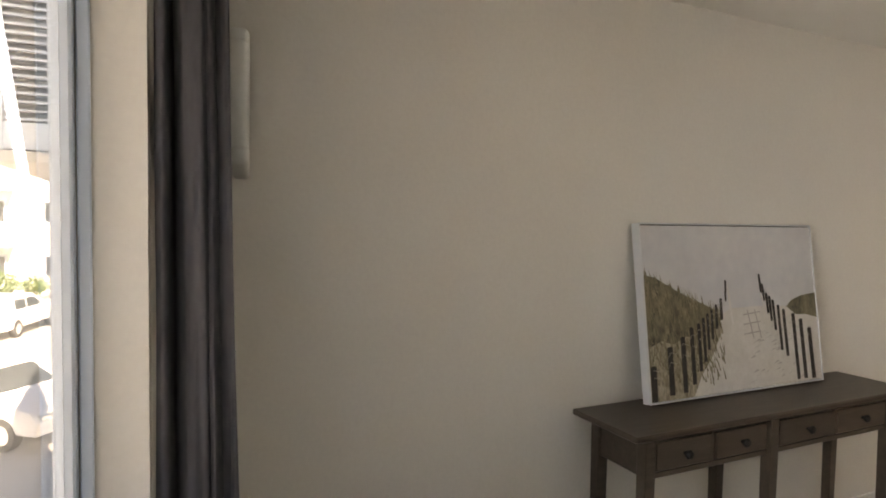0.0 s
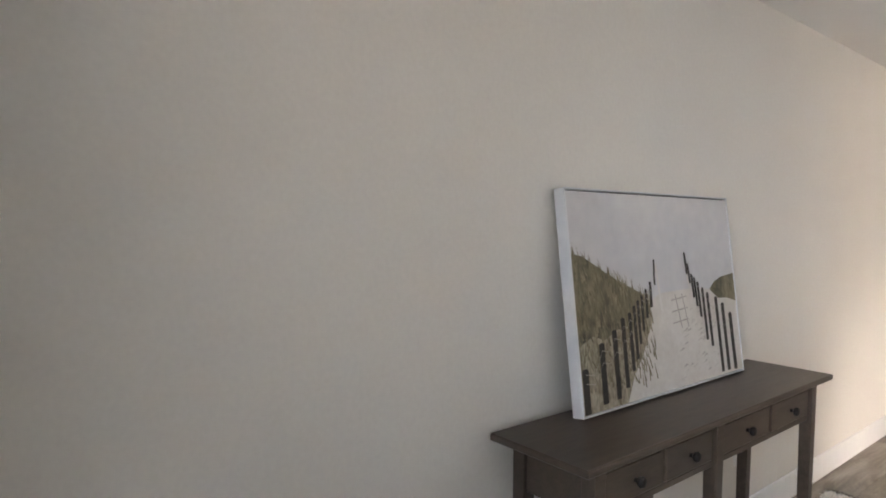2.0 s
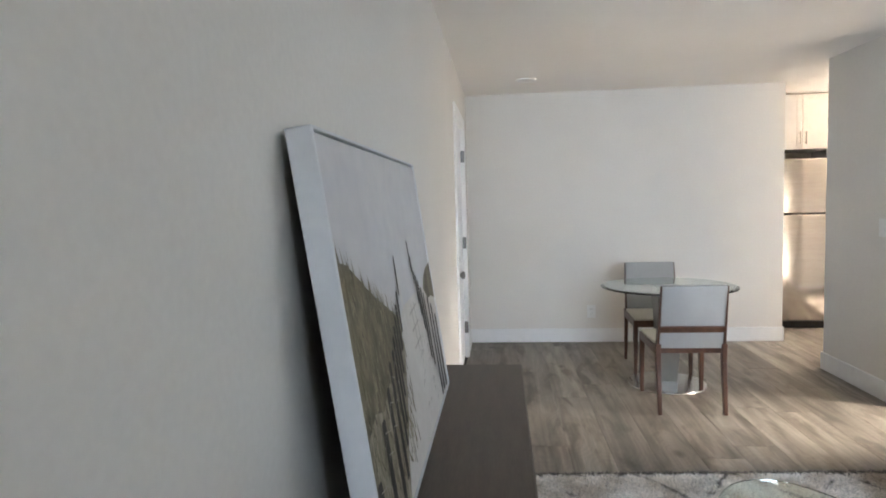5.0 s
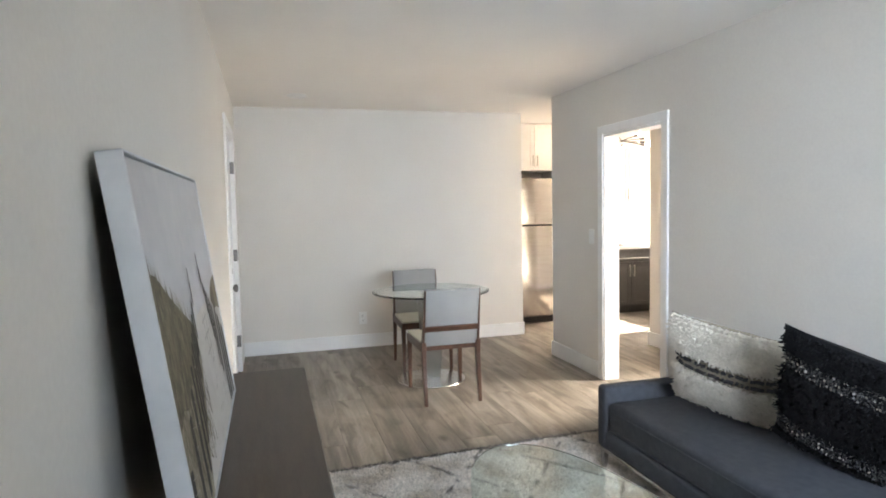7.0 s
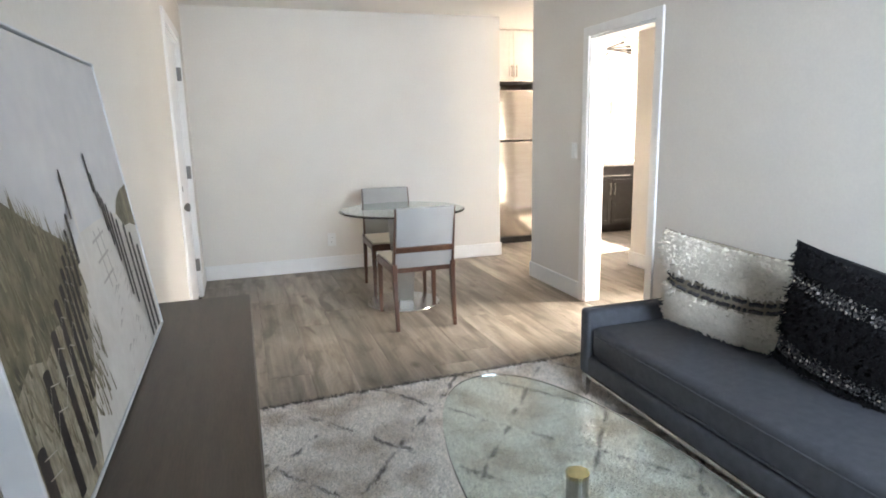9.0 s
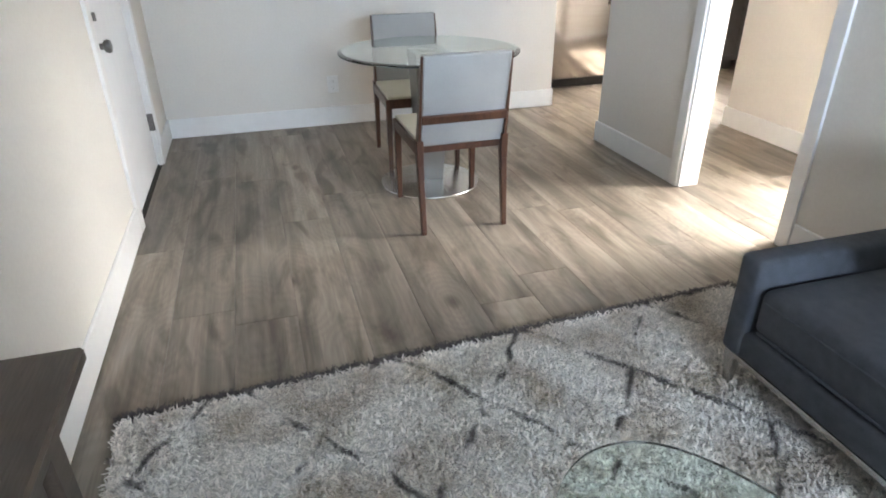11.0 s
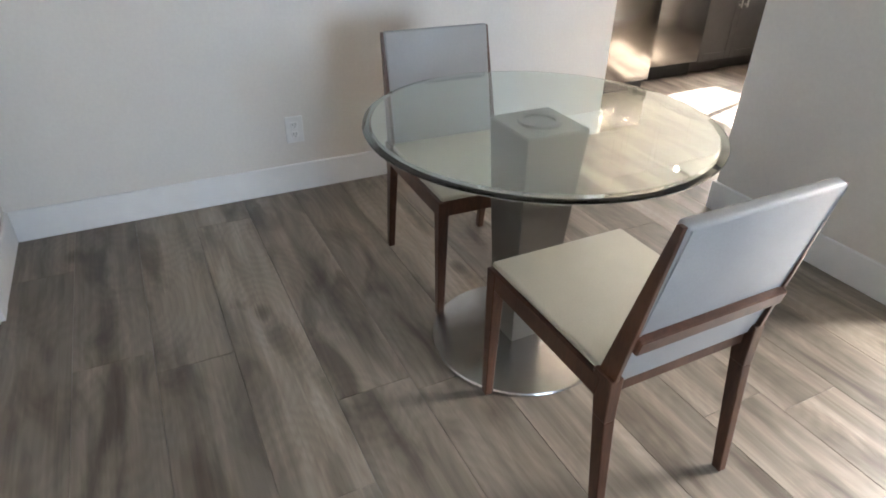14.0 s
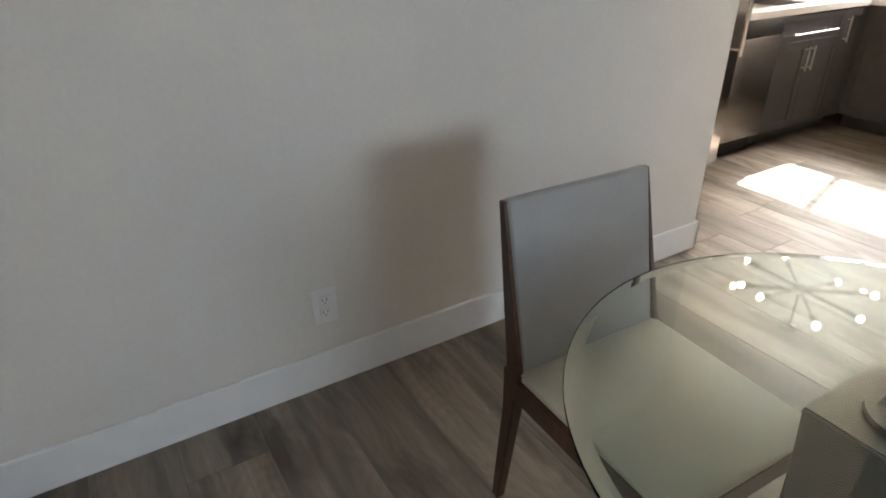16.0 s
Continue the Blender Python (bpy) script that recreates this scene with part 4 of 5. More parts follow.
part("ring", turned(bmesh.new(), [(0.085, 0), (0.082, -0.010), (0.068, -0.014), (0.066, -0.010)], (0, 0, 0), 40), PLASTIC, lamp, smooth=True)
part("diffuser", turned(bmesh.new(), [(0.065, -0.009), (0.03, -0.0125), (0.004, -0.013)], (0, 0, 0), 40), DIFF, lamp, smooth=True)


# ---- dining corner ----
def dining_table():
    ob = thing("dining_table", pose(6.07, 1.855, 0), "round glass dining table with tapered grey metal column", "dining table")
    bm = turned(bmesh.new(), [(0.462, 0.728), (0.480, 0.729), (0.482, 0.733), (0.481, 0.738), (0.458, 0.7415)], (0, 0, 0), 96)
    top = part("glass_top", bm, TABLEGLASS, ob)
    top.visible_shadow = False
    col = part("column", beam(bmesh.new(), (0.006, 0.004, 0.022), (0.010, -0.004, 0.716), 0.120, 0.120, 0.198, 0.198, 0.003), COLUMN, ob)
    part("column_head", beam(bmesh.new(), (0.010, -0.004, 0.716), (0.010, -0.004, 0.719), 0.193, 0.193, 0.193, 0.193), COLUMN, col)
    bm = turned(bmesh.new(), [(0.060, 0.719), (0.060, 0.7275), (0.044, 0.7275), (0.044, 0.721)], (0.010, -0.004, 0), 40)
    part("glass_mount", bm, HINGE, ob, "dark steel round glass mount", True)
    part("base_disc", turned(bmesh.new(), [(0.280, 0.0), (0.283, 0.004), (0.280, 0.010), (0.20, 0.018), (0.06, 0.024)], (-0.010, 0.012, 0), 72), STEEL, ob, "brushed steel base disc", True)
    return ob


dining_table()


def dining_chair(m, label):
    """Faces local +x."""
    ob = thing("dining_chair", m, label, "chair", group="chairs at the dining table")
    hw = 0.205
    # seat pad and apron
    pad = bmesh.new()
    box(pad, -0.19, 0.257, -hw - 0.006, hw + 0.006, 0.436, 0.454, 0.006, 3)
    for v in pad.verts:
        if v.co.z > 0.446:
            v.co.z += 0.005 * (1 - (v.co.y / hw) ** 2)
    part("seat", pad, LEATHER, ob, "cream leather seat pad", True)
    for s in (-1, 1):
        part("apron", beam(bmesh.new(), (0.030, s * (hw + 0.004), 0.384), (0.030, s * (hw + 0.004), 0.437), 0.43, 0.024, 0.45, 0.026, 0.002), WALNUT, ob)
    part("apron", one(0.232, 0.258, -hw, hw, 0.384, 0.437, 0.002), WALNUT, ob)
    part("apron", one(-0.205, -0.185, -hw, hw, 0.390, 0.436, 0.002), WALNUT, ob)
    for s in (-1, 1):
        part("front_leg", beam(bmesh.new(), (0.245, s * (hw + 0.002), 0.0), (0.243, s * hw, 0.436), 0.024, 0.024, 0.040, 0.036, 0.003), WALNUT, ob)
        lower = beam(bmesh.new(), (-0.250, s * (hw - 0.002), 0.0), (-0.208, s * (hw - 0.001), 0.335), 0.026, 0.024, 0.040, 0.030, 0.003)
        leg = part("back_leg", lower, WALNUT, ob)
        part("knee", beam(bmesh.new(), (-0.208, s * (hw - 0.001), 0.334), (-0.198, s * hw, 0.452), 0.040, 0.030, 0.056, 0.034, 0.003), WALNUT, leg)
        part("back_post", beam(bmesh.new(), (-0.200, s * (hw + 0.002), 0.440), (-0.282, s * (hw - 0.004), 0.834), 0.050, 0.013, 0.016, 0.011, 0.002), WALNUT, ob)
    # back panel, tilted between the posts, with a rail across its rear
    tilt = math.degrees(math.atan2(0.084, 0.40))
    pan = one(-0.012, 0.018, -hw + 0.006, hw - 0.006, -0.010, 0.414, 0.009, 3)
    for v in pan.verts:
        v.co.x += 0.010 * (1 - (v.co.y / hw) ** 2) * (1 if v.co.x > 0 else 0.4)
    bk = part("backrest", pan, LEATHERBACK, ob, "pale grey leather back panel", True)
    for sy in (-1, 1):
        part("seam", rod(bmesh.new(), (-0.0125, sy * (hw - 0.014), 0.0), (-0.0125, sy * (hw - 0.014), 0.408), 0.0014, 6), LEATHERBACK, bk)
    rl = part("back_rail", one(-0.030, -0.006, -hw + 0.004, hw - 0.004, 0.108, 0.146, 0.003), WALNUT, ob)
    for q in (bk, rl):
        q.matrix_basis = pose(-0.200, 0, 0.432, 0, -tilt, 0)
    return ob


dining_chair(pose(5.630, 1.882, 0), "walnut dining chair with cream seat and grey back, facing the table")
dining_chair(pose(6.515, 1.832, 0, 0, 0, 178), "walnut dining chair with cream seat, its back to the wall")

# ---- kitchen ----
FX = 8.13    # face of the east run


def shaker(parent, name, x0, x1, z0, z1, mat, handle=None, long=False, drawer=False):
    d = part(name, one(x0 + 0.002, x1 - 0.002, -0.018, -0.004, z0 + 0.002, z1 - 0.002, 0.001), mat, parent)
    bm = bmesh.new()
    r = 0.055 if not drawer else 0.035
    for b in ((x0 + 0.002, x0 + r, z0 + 0.002, z1 - 0.002), (x1 - r, x1 - 0.002, z0 + 0.002, z1 - 0.002), (x0 + r, x1 - r, z0 + 0.002, z0 + r), (x0 + r, x1 - r, z1 - r, z1 - 0.002)):
        box(bm, b[0], b[1], -0.024, -0.018, b[2], b[3], 0.0012)
    part("shaker_frame", bm, mat, d)
    if handle:
        hx, ha, hb = handle
        bm = bmesh.new()
        if long:
            rod(bm, (hx - ha, -0.050, hb), (hx + ha, -0.050, hb), 0.006)
            for q in (-0.8, 0.8):
                rod(bm, (hx + q * ha, -0.050, hb), (hx + q * ha, -0.022, hb), 0.005)
        else:
            rod(bm, (hx, -0.050, ha), (hx, -0.050, hb), 0.006)
            for q in (0.12, 0.88):
                rod(bm, (hx, -0.050, ha + q * (hb - ha)), (hx, -0.022, ha + q * (hb - ha)), 0.005)
        part("bar_pull", bm, NICKEL, d, "satin nickel bar pull")
    return d


def base_cabinet(m, w, depth, label, style):
    ob = thing("base_cabinet", m, label, "kitchen cabinet")
    part("body", one(0, w, -0.003, depth, 0.10, 0.832), CABGREY, ob)
    part("toe_kick", one(0, w, 0.07, depth, 0, 0.10), CABGREY, ob, "recessed dark toe kick")
    if style == "sink":
        shaker(ob, "false_drawer", 0, w, 0.675, 0.828, CABGREY, (w / 2, 0.24, 0.715), True, True)
        shaker(ob, "cabinet_door", 0, w / 2, 0.105, 0.668, CABGREY, (w / 2 - 0.03, 0.48, 0.63))
        shaker(ob, "cabinet_door", w / 2, w, 0.105, 0.668, CABGREY, (w / 2 + 0.03, 0.48, 0.63))
    elif style == "narrow":
        shaker(ob, "cabinet_door", 0, w, 0.105, 0.828, CABGREY, (0.04, 0.62, 0.78))
    elif style == "pair":
        shaker(ob, "cabinet_door", 0, w / 2, 0.105, 0.828, CABGREY, (w / 2 - 0.03, 0.62, 0.78))
        shaker(ob, "cabinet_door", w / 2, w, 0.105, 0.828, CABGREY, (w / 2 + 0.03, 0.62, 0.78))
    return ob


def upper_cabinet(m, w, h, depth, label, pulls):
    ob = thing("wall_cabinet", m, label, "kitchen cabinet")
    part("body", one(0, w, -0.003, depth, 0, h), CABWHITE, ob)
    shaker(ob, "cabinet_door", 0, w / 2, 0, h, CABWHITE, (w / 2 - 0.03, *pulls))
    shaker(ob, "cabinet_door", w / 2, w, 0, h, CABWHITE, (w / 2 + 0.03, *pulls))
    return ob


base_cabinet(pose(FX, -1.02, 0, 0, 0, -90), 0.67, 0.64, "charcoal shaker sink cabinet with two doors and nickel pulls", "sink")
base_cabinet(pose(FX, -1.69, 0, 0, 0, -90), 0.26, 0.64, "narrow charcoal shaker corner cabinet", "narrow")
base_cabinet(pose(FX - 0.02, -1.97, 0, 0, 0, 180), 0.62, 0.64, "charcoal shaker base cabinet on the far run", "pair")
base_cabinet(pose(FX - 0.64, -1.97, 0, 0, 0, 180), 0.62, 0.64, "charcoal shaker base cabinet on the far run", "pair")
upper_cabinet(pose(8.14, 0.36, 1.84, 0, 0, -90), 0.76, 0.56, 0.63, "white shaker cabinet above the refrigerator", (0.05, 0.18))
upper_cabinet(pose(8.44, -0.42, 1.42, 0, 0, -90), 0.70, 0.98, 0.33, "white shaker wall cabinet above the dishwasher", (0.05, 0.20))
upper_cabinet(pose(8.44, -1.12, 1.42, 0, 0, -90), 0.80, 0.98, 0.33, "white shaker wall cabinet above the sink", (0.05, 0.20))
upper_cabinet(pose(FX - 0.64, -2.28, 1.42, 0, 0, 180), 0.62, 0.98, 0.33, "white shaker wall cabinet on the far run", (0.05, 0.20))

wt = thing("countertop", pose(0, 0, 0), "white quartz L-shaped countertop over the charcoal cabinets", "countertop")
bm = bmesh.new()
for b in ((FX - 0.03, FX + 0.10, -1.945, -0.41), (FX + 0.50, KX, -1.945, -0.41), (FX + 0.10, FX + 0.50, -0.90, -0.41), (FX + 0.10, FX + 0.50, -1.945, -1.46), (6.86, KX, KY, -1.945)):
    box(bm, *b, 0.834, 0.872)
part("slab", bm, QUARTZ, wt)
sk = thing("sink", pose(FX + 0.10, -1.46, 0.632), "stainless undermount kitchen sink in the countertop", "sink")
bm = bmesh.new()
for b in ((0, 0.40, 0, 0.56, 0, 0.01), (0, 0.008, 0, 0.56, 0.01, 0.238), (0.392, 0.40, 0, 0.56, 0.01, 0.238), (0.008, 0.392, 0, 0.008, 0.01, 0.238), (0.008, 0.392, 0.552, 0.56, 0.01, 0.238)):
    box(bm, *b)
part("basin", bm, STEEL, sk)
fc = thing("faucet", pose(FX + 0.56, -1.18, 0.872), "chrome pull-down kitchen faucet behind the sink", "faucet")
bm = turned(bmesh.new(), [(0.026, 0), (0.026, 0.01), (0.017, 0.02), (0.015, 0.16)], (0, 0, 0), 20)
part("body", bm, CHROME, fc, smooth=True)
bm = bmesh.new()
pts = [(0, 0, 0.15), (-0.03, 0, 0.21), (-0.09, 0, 0.235), (-0.15, 0, 0.225), (-0.20, 0, 0.19)]
for a, b in zip(pts, pts[1:]):
    rod(bm, a, b, 0.011, 12)
part("spout", bm, CHROME, fc, smooth=True)
bm = rod(bmesh.new(), (0, 0.02, 0.10), (0.01, 0.09, 0.13), 0.006)
part("lever", bm, CHROME, fc, smooth=True)


def refrigerator():
    ob = thing("refrigerator", pose(7.97, 0.335, 0, 0, 0, -90), "stainless top-freezer refrigerator beside the dining wall", "refrigerator")
    part("cabinet", one(0, 0.74, 0.05, 0.78, 0.07, 1.74, 0.006), BLACKP, ob)
    part("kick_grille", one(0.01, 0.73, 0.03, 0.70, 0.0, 0.07, 0.003), BLACKP, ob, "black kick grille")
    part("freezer_door", one(0.002, 0.738, -0.02, 0.046, 1.185, 1.735, 0.012, 3), APPLIANCE, ob, "brushed stainless freezer door", True)
    part("fridge_door", one(0.002, 0.738, -0.02, 0.046, 0.085, 1.172, 0.012, 3), APPLIANCE, ob, "brushed stainless door", True)
    for z0, z1 in ((0.70, 1.12), (1.24, 1.52)):
        bm = rod(bmesh.new(), (0.69, -0.06, z0), (0.69, -0.06, z1), 0.011, 12)
        for z in (z0 + 0.03, z1 - 0.03):
            rod(bm, (0.69, -0.06, z), (0.69, -0.018, z), 0.008)
        part("handle", bm, STEEL, ob, smooth=True)
    return ob


def dishwasher():
    ob = thing("dishwasher", pose(FX - 0.01, -0.415, 0, 0, 0, -90), "stainless dishwasher with a black control panel", "dishwasher")
    part("tub", one(0.004, 0.594, 0.02, 0.60, 0.10, 0.832), BLACKP, ob)
    part("door", one(0.004, 0.594, -0.025, 0.02, 0.115, 0.733, 0.006, 2), STEEL, ob, "brushed stainless door", True)
    part("control_panel", one(0.004, 0.594, -0.028, 0.02, 0.735, 0.832, 0.008, 2), BLACKP, ob, "black control panel", True)
    part("kick_plate", one(0.004, 0.594, 0.04, 0.58, 0, 0.10), BLACKP, ob, "black kick plate")
    return ob


refrigerator()
dishwasher()


def chandelier():
    """Straight rods through one hub, a bulb at each end."""
    ob = thing("chandelier", pose(7.46, -0.77, 0), "grey metal sputnik ceiling light with lit bare bulbs", "ceiling light")
    part("canopy", turned(bmesh.new(), [(0.062, CEIL), (0.062, CEIL - 0.018), (0.05, CEIL - 0.026), (0.012, CEIL - 0.028)], (0, 0, 0), 28), CHROME, ob, smooth=True)
    part("stem", rod(bmesh.new(), (0, 0, CEIL - 0.02), (0, 0, 2.15), 0.008, 12), HINGE, ob, smooth=True)
    part("hub", turned(bmesh.new(), [(0.010, 2.095), (0.030, 2.105), (0.036, 2.13), (0.030, 2.155), (0.010, 2.165)], (0, 0, 0), 20), CHROME, ob, smooth=True)
    for k, (turn, rise, half) in enumerate(((189, 8, 0.31), (219, -6, 0.29), (261, 5, 0.30), (319, -9, 0.28), (204, -14, 0.34))):
        a, e = radians(turn), radians(rise)
        d = Vector((math.cos(a) * math.cos(e), math.sin(a) * math.cos(e), math.sin(e)))
        c = Vector((0, 0, 2.13 + 0.004 * (k - 2)))
        am = part("arm", rod(bmesh.new(), c - d * half, c + d * half, 0.006, 8), HINGE, ob, smooth=True)
        for s in (-1, 1):
            p = c + d * (s * half)
            part("socket", rod(bmesh.new(), p - d * (s * 0.045), p + d * (s * 0.015), 0.013, 12), HINGE, am, smooth=True)
            bm = bmesh.new()
            bmesh.ops.create_uvsphere(bm, u_segments=14, v_segments=10, radius=0.019, matrix=Matrix.Translation(p + d * (s * 0.036)))
            part("bulb", bm, BULB, am, "lit warm bulb", True)
    return ob


chandelier()

# ---- street outside the living-room window ----
ASPHALT = surf("pale_concrete_street", (0.36, 0.35, 0.33), (0.46, 0.45, 0.43), 3, 0.9, bump=0.1, fine=20)
STUCCO = surf("white_stucco", (0.66, 0.64, 0.60), (0.76, 0.74, 0.70), 2, 0.9, bump=0.1, fine=20)
ROOF = surf("brown_roof", (0.12, 0.09, 0.07), (0.20, 0.16, 0.13), 6, 0.9)
CARPAINT = surf("white_car_paint", (0.72, 0.73, 0.74), (0.80, 0.81, 0.82), 2, 0.25)
CARGREY = surf("silver_car_paint", (0.34, 0.36, 0.38), (0.44, 0.46, 0.48), 2, 0.25, 0.5)
DARKGLASS = surf("dark_car_glass", (0.03, 0.04, 0.045), (0.06, 0.07, 0.075), 3, 0.08)
TYRE = surf("tyre_rubber", (0.02, 0.02, 0.02), (0.035, 0.035, 0.035), 10, 0.8)
LEAFM = surf("green_leaves", (0.05, 0.10, 0.02), (0.12, 0.20, 0.05), 5, 0.6)
BARK = surf("bark", (0.09, 0.06, 0.04), (0.16, 0.12, 0.08), 12, 0.9, bump=0.3)
GZ = -3.0
shell("ground", "sunlit pale concrete street and parking ground", ASPHALT, [(-600, 600, -600, 600, GZ - 0.3, GZ)], "ground")
# top raised unseen to 5.2 m to keep sun off the bay
shell("facade_wall", "white stucco outer wall of the apartment building, raised out of view to shade the bay", STUCCO, [(XW - 0.18, XW - 0.142, -4, WY0, GZ, 5.2), (XW - 0.18, XW - 0.142, WY1 + 0.32, 9, GZ, 5.2), (XW - 0.18, XW - 0.142, WY0, WY1 + 0.32, GZ, WZ0 - 0.3), (XW - 0.18, XW - 0.142, WY0, WY1 + 0.32, WZ1 + 0.3, 5.2)])


def bay():
    ob = thing("bay_window", pose(0, 0, 0), "projecting bay with a white window, tinted blue for skylight, and lowered mini blinds", "bay window", kind="structure")
    y = 4.35
    part("bay_wall", one(0.05, 0.40, y + 0.03, y + 1.8, 1.810, 3.2), STUCCO, ob)
    part("bay_floor", one(0.03, 0.40, y - 0.04, y + 1.85, 1.710, 1.755, 0.004), STUCCO, ob)
    fr = bmesh.new()
    for b in ((0.05, 0.082, 1.760, 3.2), (0.245, 0.40, 1.760, 3.2), (0.082, 0.245, 1.760, 1.865)):
        box(fr, b[0], b[1], y - 0.02, y + 0.025, b[2], b[3], 0.003)
    part("window_frame", fr, VINYL, ob)
    # dark sheet stands in for the unlit room behind the blinds
    part("dark_room", one(0.082, 0.245, y + 0.012, y + 0.022, 1.865, 3.2), DARKGLASS, ob)
    for k in range(38):
        part("blind_slat", one(0.084, 0.243, y - 0.010, y + 0.008, 1.875 + k * 0.0325, 1.884 + k * 0.0325), VINYL, ob)
    return ob


bay()


def house(m, w, d, h, label):
    ob = thing("house", m, label, "house")
    part("wall", one(0, w, 0, d, 0, h), STUCCO, ob)
    rf = bmesh.new()
    box(rf, -0.6, w + 0.6, -0.7, d + 0.6, h, h + 0.25)
    part("roof", rf, ROOF, ob)
    for fl in range(int(h // 3)):
        n = int(w // 3.2)
        for k in range(n):
            x = 0.9 + k * 3.2
            wd = part("window", one(x, x + 1.5, -0.06, 0.02, fl * 3 + 1.0, fl * 3 + 2.3, 0.02), VINYL, ob)
            part("window_glazing", one(x + 0.1, x + 1.4, -0.08, -0.05, fl * 3 + 1.1, fl * 3 + 2.2), DARKGLASS, wd)
        part("balcony", one(w * 0.4, w * 0.4 + 3.0, -1.1, 0.0, fl * 3 + 2.75, fl * 3 + 2.95, 0.02), STUCCO, ob)
    return ob


house(pose(-15.5, 42, GZ), 15.4, 9, 8.6, "white stucco two-storey house across the street")
house(pose(-36, 38, GZ), 15, 9, 6.2, "pale stucco two-storey house further along the street")
house(pose(-30, -14, GZ, 0, 0, 90), 34, 9, 6.4, "long pale stucco apartment house across the street")


def car(m, paint, label):
    """Side profile along local x, nose towards +x."""
    ob = thing("parked_car", m, label, "car")
    lower = [(-2.2, 0.35), (-2.25, 0.75), (-2.1, 0.95), (-1.0, 1.0), (1.0, 0.98), (2.0, 0.82), (2.2, 0.6), (2.15, 0.35)]
    cabin = [(-1.9, 0.95), (-1.5, 1.42), (0.25, 1.46), (1.05, 0.97)]

    def extrude(prof, y, inset):
        bm = bmesh.new()
        a = [bm.verts.new((x, -y + (inset if z > 1.2 else 0), z)) for x, z in prof]
        b = [bm.verts.new((x, y - (inset if z > 1.2 else 0), z)) for x, z in prof]
        bm.faces.new(a)
        bm.faces.new(b[::-1])
        k = len(prof)
        for i in range(k):
            bm.faces.new((a[i], b[i], b[(i + 1) % k], a[(i + 1) % k]))
        bmesh.ops.bevel(bm, geom=bm.edges[:], offset=0.05, segments=2, affect="EDGES", profile=0.5)
        return bm

    part("body", extrude(lower, 0.88, 0), paint, ob, smooth=True)
    part("cabin", extrude(cabin, 0.80, 0.14), paint, ob, smooth=True)
    for s in (-1, 1):
        for x0, x1 in ((-1.35, -0.55), (-0.45, 0.45)):
            bm = bmesh.new()
            q = [(x0, 0.80, 1.02), (x1 + (0.12 if x1 > 0 else 0), 0.80, 1.02), (x1 - (0.25 if x1 > 0 else 0), 0.70, 1.36), (x0 + (0.1 if x0 < -1 else 0), 0.70, 1.36)]
            for off in (0.012, -0.02):
                bm.faces.new([bm.verts.new((a, s * (b + off), c)) for a, b, c in q])
            part("side_window", bm, DARKGLASS, ob)
    part("windscreen", beam(bmesh.new(), (0.93, 0, 1.02), (0.42, 0, 1.37), 0.08, 1.35, 0.08, 1.15), DARKGLASS, ob)
    for x in (-1.35, 1.35):
        for s in (-1, 1):
            wh = part("wheel", turned(bmesh.new(), [(0.20, -0.1), (0.31, -0.1), (0.33, -0.06), (0.33, 0.06), (0.31, 0.1), (0.20, 0.1)], (x, s * 0.80, 0.33), 24, "y"), TYRE, ob, smooth=True)
            part("rim", turned(bmesh.new(), [(0.19, -0.106), (0.10, -0.108), (0.10, 0.108), (0.19, 0.106)], (x, s * 0.80, 0.33), 20, "y"), CHROME, wh, smooth=True)
    for s in (-1, 1):
        part("headlight", one(2.05, 2.17, s * 0.62 - 0.16, s * 0.62 + 0.16, 0.62, 0.74, 0.02), CHROME, ob)
    return ob


car(pose(-2.5, 16.9, GZ, 0, 0, -40), CARPAINT, "white compact car parked below the window")
car(pose(-4.4, 29.8, GZ, 0, 0, 74), CARPAINT, "white sedan parked across the street")
car(pose(-6.9, 29.0, GZ, 0, 0, 74), CARGREY, "silver car parked across the street")


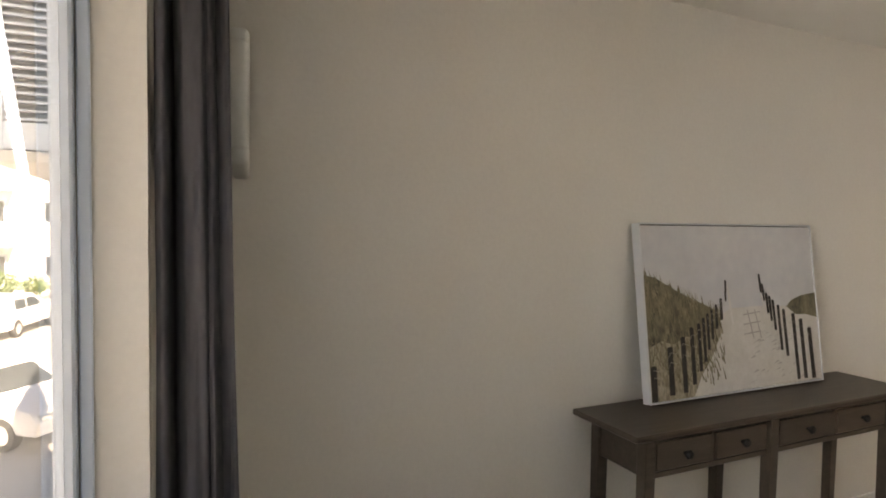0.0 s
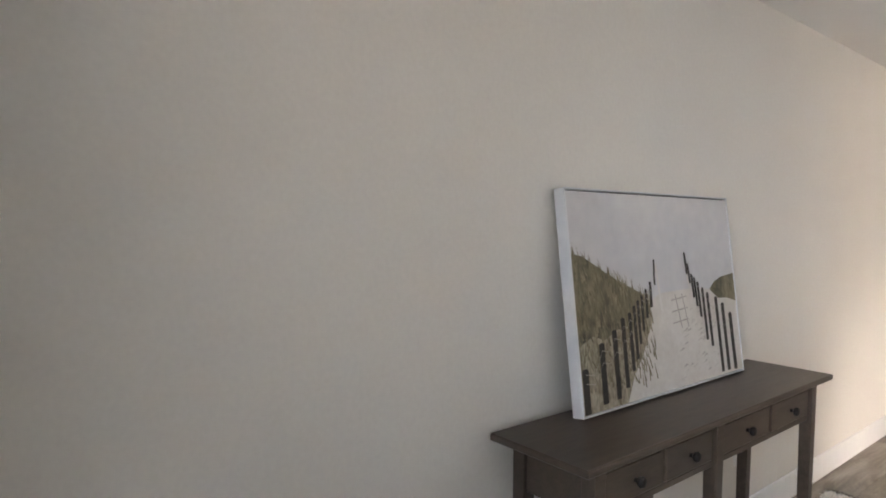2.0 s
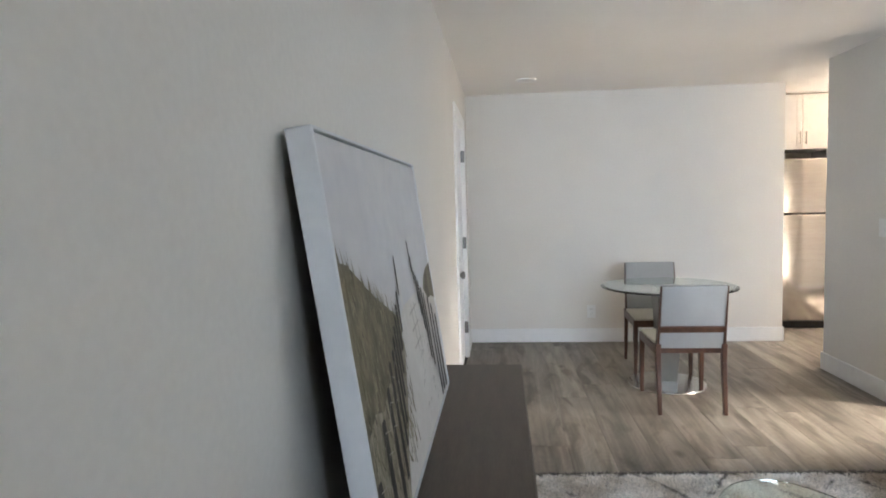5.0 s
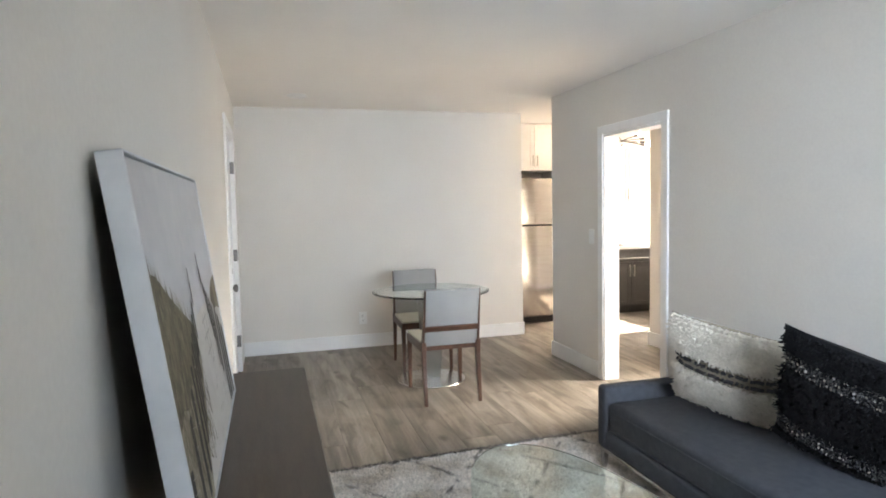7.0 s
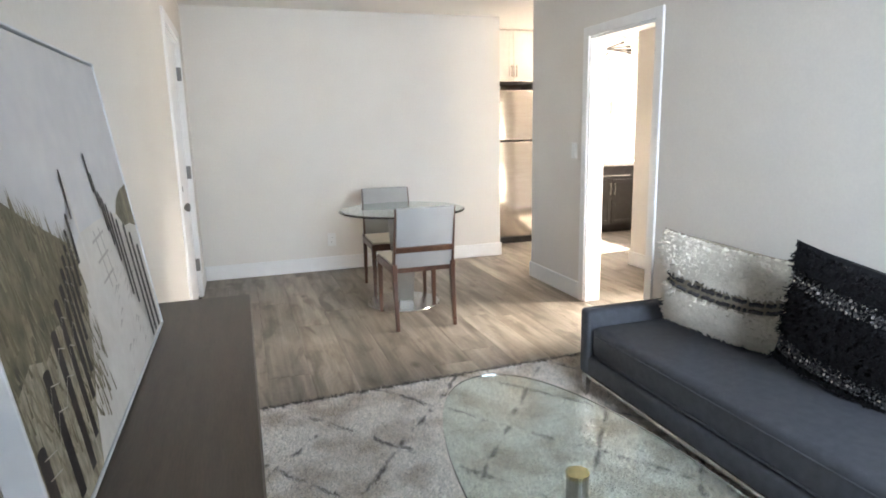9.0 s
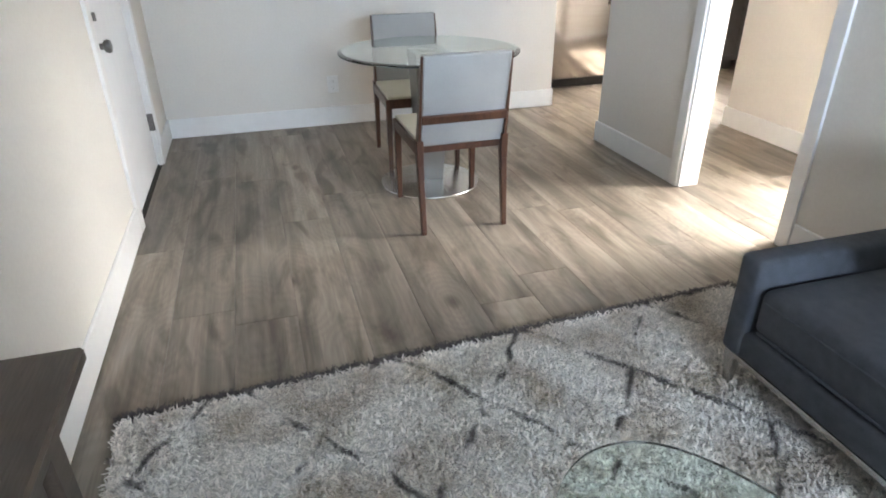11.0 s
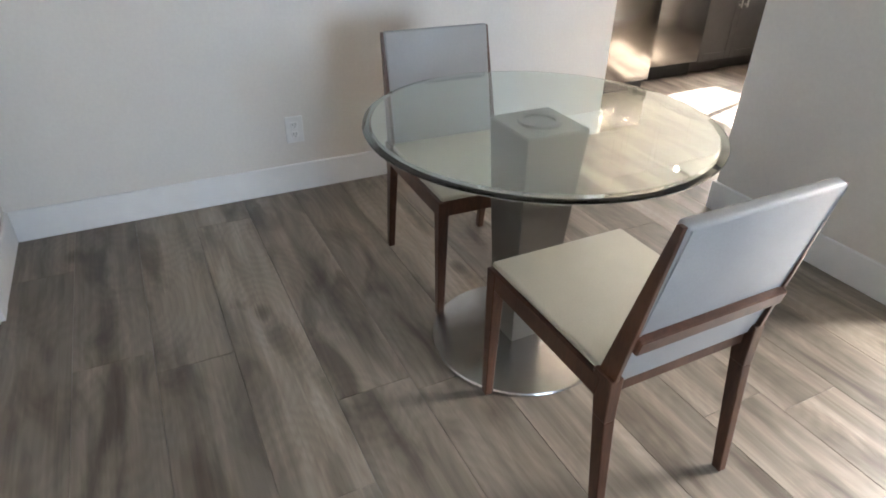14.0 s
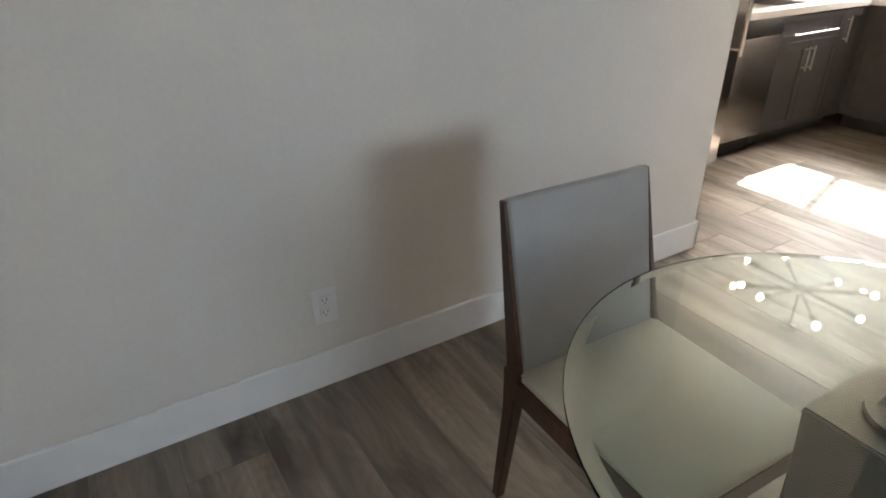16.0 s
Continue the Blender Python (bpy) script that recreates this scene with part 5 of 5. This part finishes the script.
def shrub(x, y, r, label):
    ob = thing("shrub", pose(x, y, GZ), label, "shrub")
    rng = random.Random(int(abs(x * 31 + y * 17)))
    part("stem", beam(bmesh.new(), (0, 0, 0), (0.05, 0.02, r), 0.10, 0.10, 0.04, 0.04), BARK, ob)
    verts, faces = [], []
    for _ in range(900):
        d = Vector((rng.gauss(0, 1), rng.gauss(0, 1), rng.gauss(0, 0.8))).normalized()
        p = d * r * rng.uniform(0.45, 1.05) * (0.8 + 0.35 * noise.noise(d * 2.3)) + Vector((0, 0, r * 0.95))
        if p.z < 0.05:
            continue
        a, b = d.orthogonal().normalized(), Vector((rng.gauss(0, 1), rng.gauss(0, 1), rng.gauss(0, 1))).normalized()
        s = rng.uniform(0.05, 0.11)
        k = len(verts)
        verts += [p - a * s, p + b * s * 0.5, p + a * s, p - b * s * 0.5]
        faces += [(k, k + 1, k + 2, k + 3)]
    me = bpy.data.meshes.new("foliage")
    me.from_pydata([tuple(v) for v in verts], [], faces)
    me.materials.append(LEAFM)
    f = new("foliage", me)
    f.parent = ob
    return ob


for sx, sy, sr in ((-4.0, 40.6, 0.8), (-5.2, 40.2, 0.75), (-6.5, 40.4, 0.85), (-8.0, 40.2, 0.8)):
    shrub(sx, sy, sr, "leafy green shrub in front of the white house")
wire = thing("utility_wire", pose(0, 0, 0), "black overhead utility wire along the street", "utility wire")
part("cable", rod(bmesh.new(), (-40, 14, 3.9), (6, 14, 2.35), 0.018, 6), GAPBLACK, wire)

# ---- floor planks ----
PW, PL = 0.229, 1.52


def plank_mesh(length, width):
    bm = one(0.0004, length - 0.0004, 0.0004, width - 0.0004, -0.008, 0.0, 0.0)
    es = [e for e in bm.edges if all(abs(v.co.z) < 1e-6 for v in e.verts)]
    bmesh.ops.bevel(bm, geom=es, offset=0.0010, segments=1, affect="EDGES")
    return mesh_of("plank", bm, PLANK)


def lay(x0, x1, y0, y1, seed):
    rng = random.Random(seed)
    cache = {}
    rows = 60
    for r in range(rows):
        ya = 2.955 + 16 * PW - (r + 1) * PW
        wd = PW
        if ya + PW > y1:
            wd = y1 - ya
        if ya > y1 - 0.02:
            continue
        if ya < y0:
            wd, ya = wd - (y0 - ya), y0
        if wd < 0.02:
            continue
        x = x0
        first = round(rng.uniform(0.25, PL), 2)
        while x < x1 - 1e-4:
            ln = min(first if x == x0 else PL, x1 - x)
            key = (round(ln, 3), round(wd, 3))
            if key not in cache:
                cache[key] = plank_mesh(ln, wd)
            ob = new("plank", cache[key])
            ob.parent = floor
            ob.location = (x, ya, 0.0)
            x += ln


lay(XW, XE, YS, YN, 1)
lay(3.6, 6.50, -0.64, YS, 2)
lay(6.50, KX, KY, YS, 3)
lay(3.6, 6.38, BY, -0.64, 4)
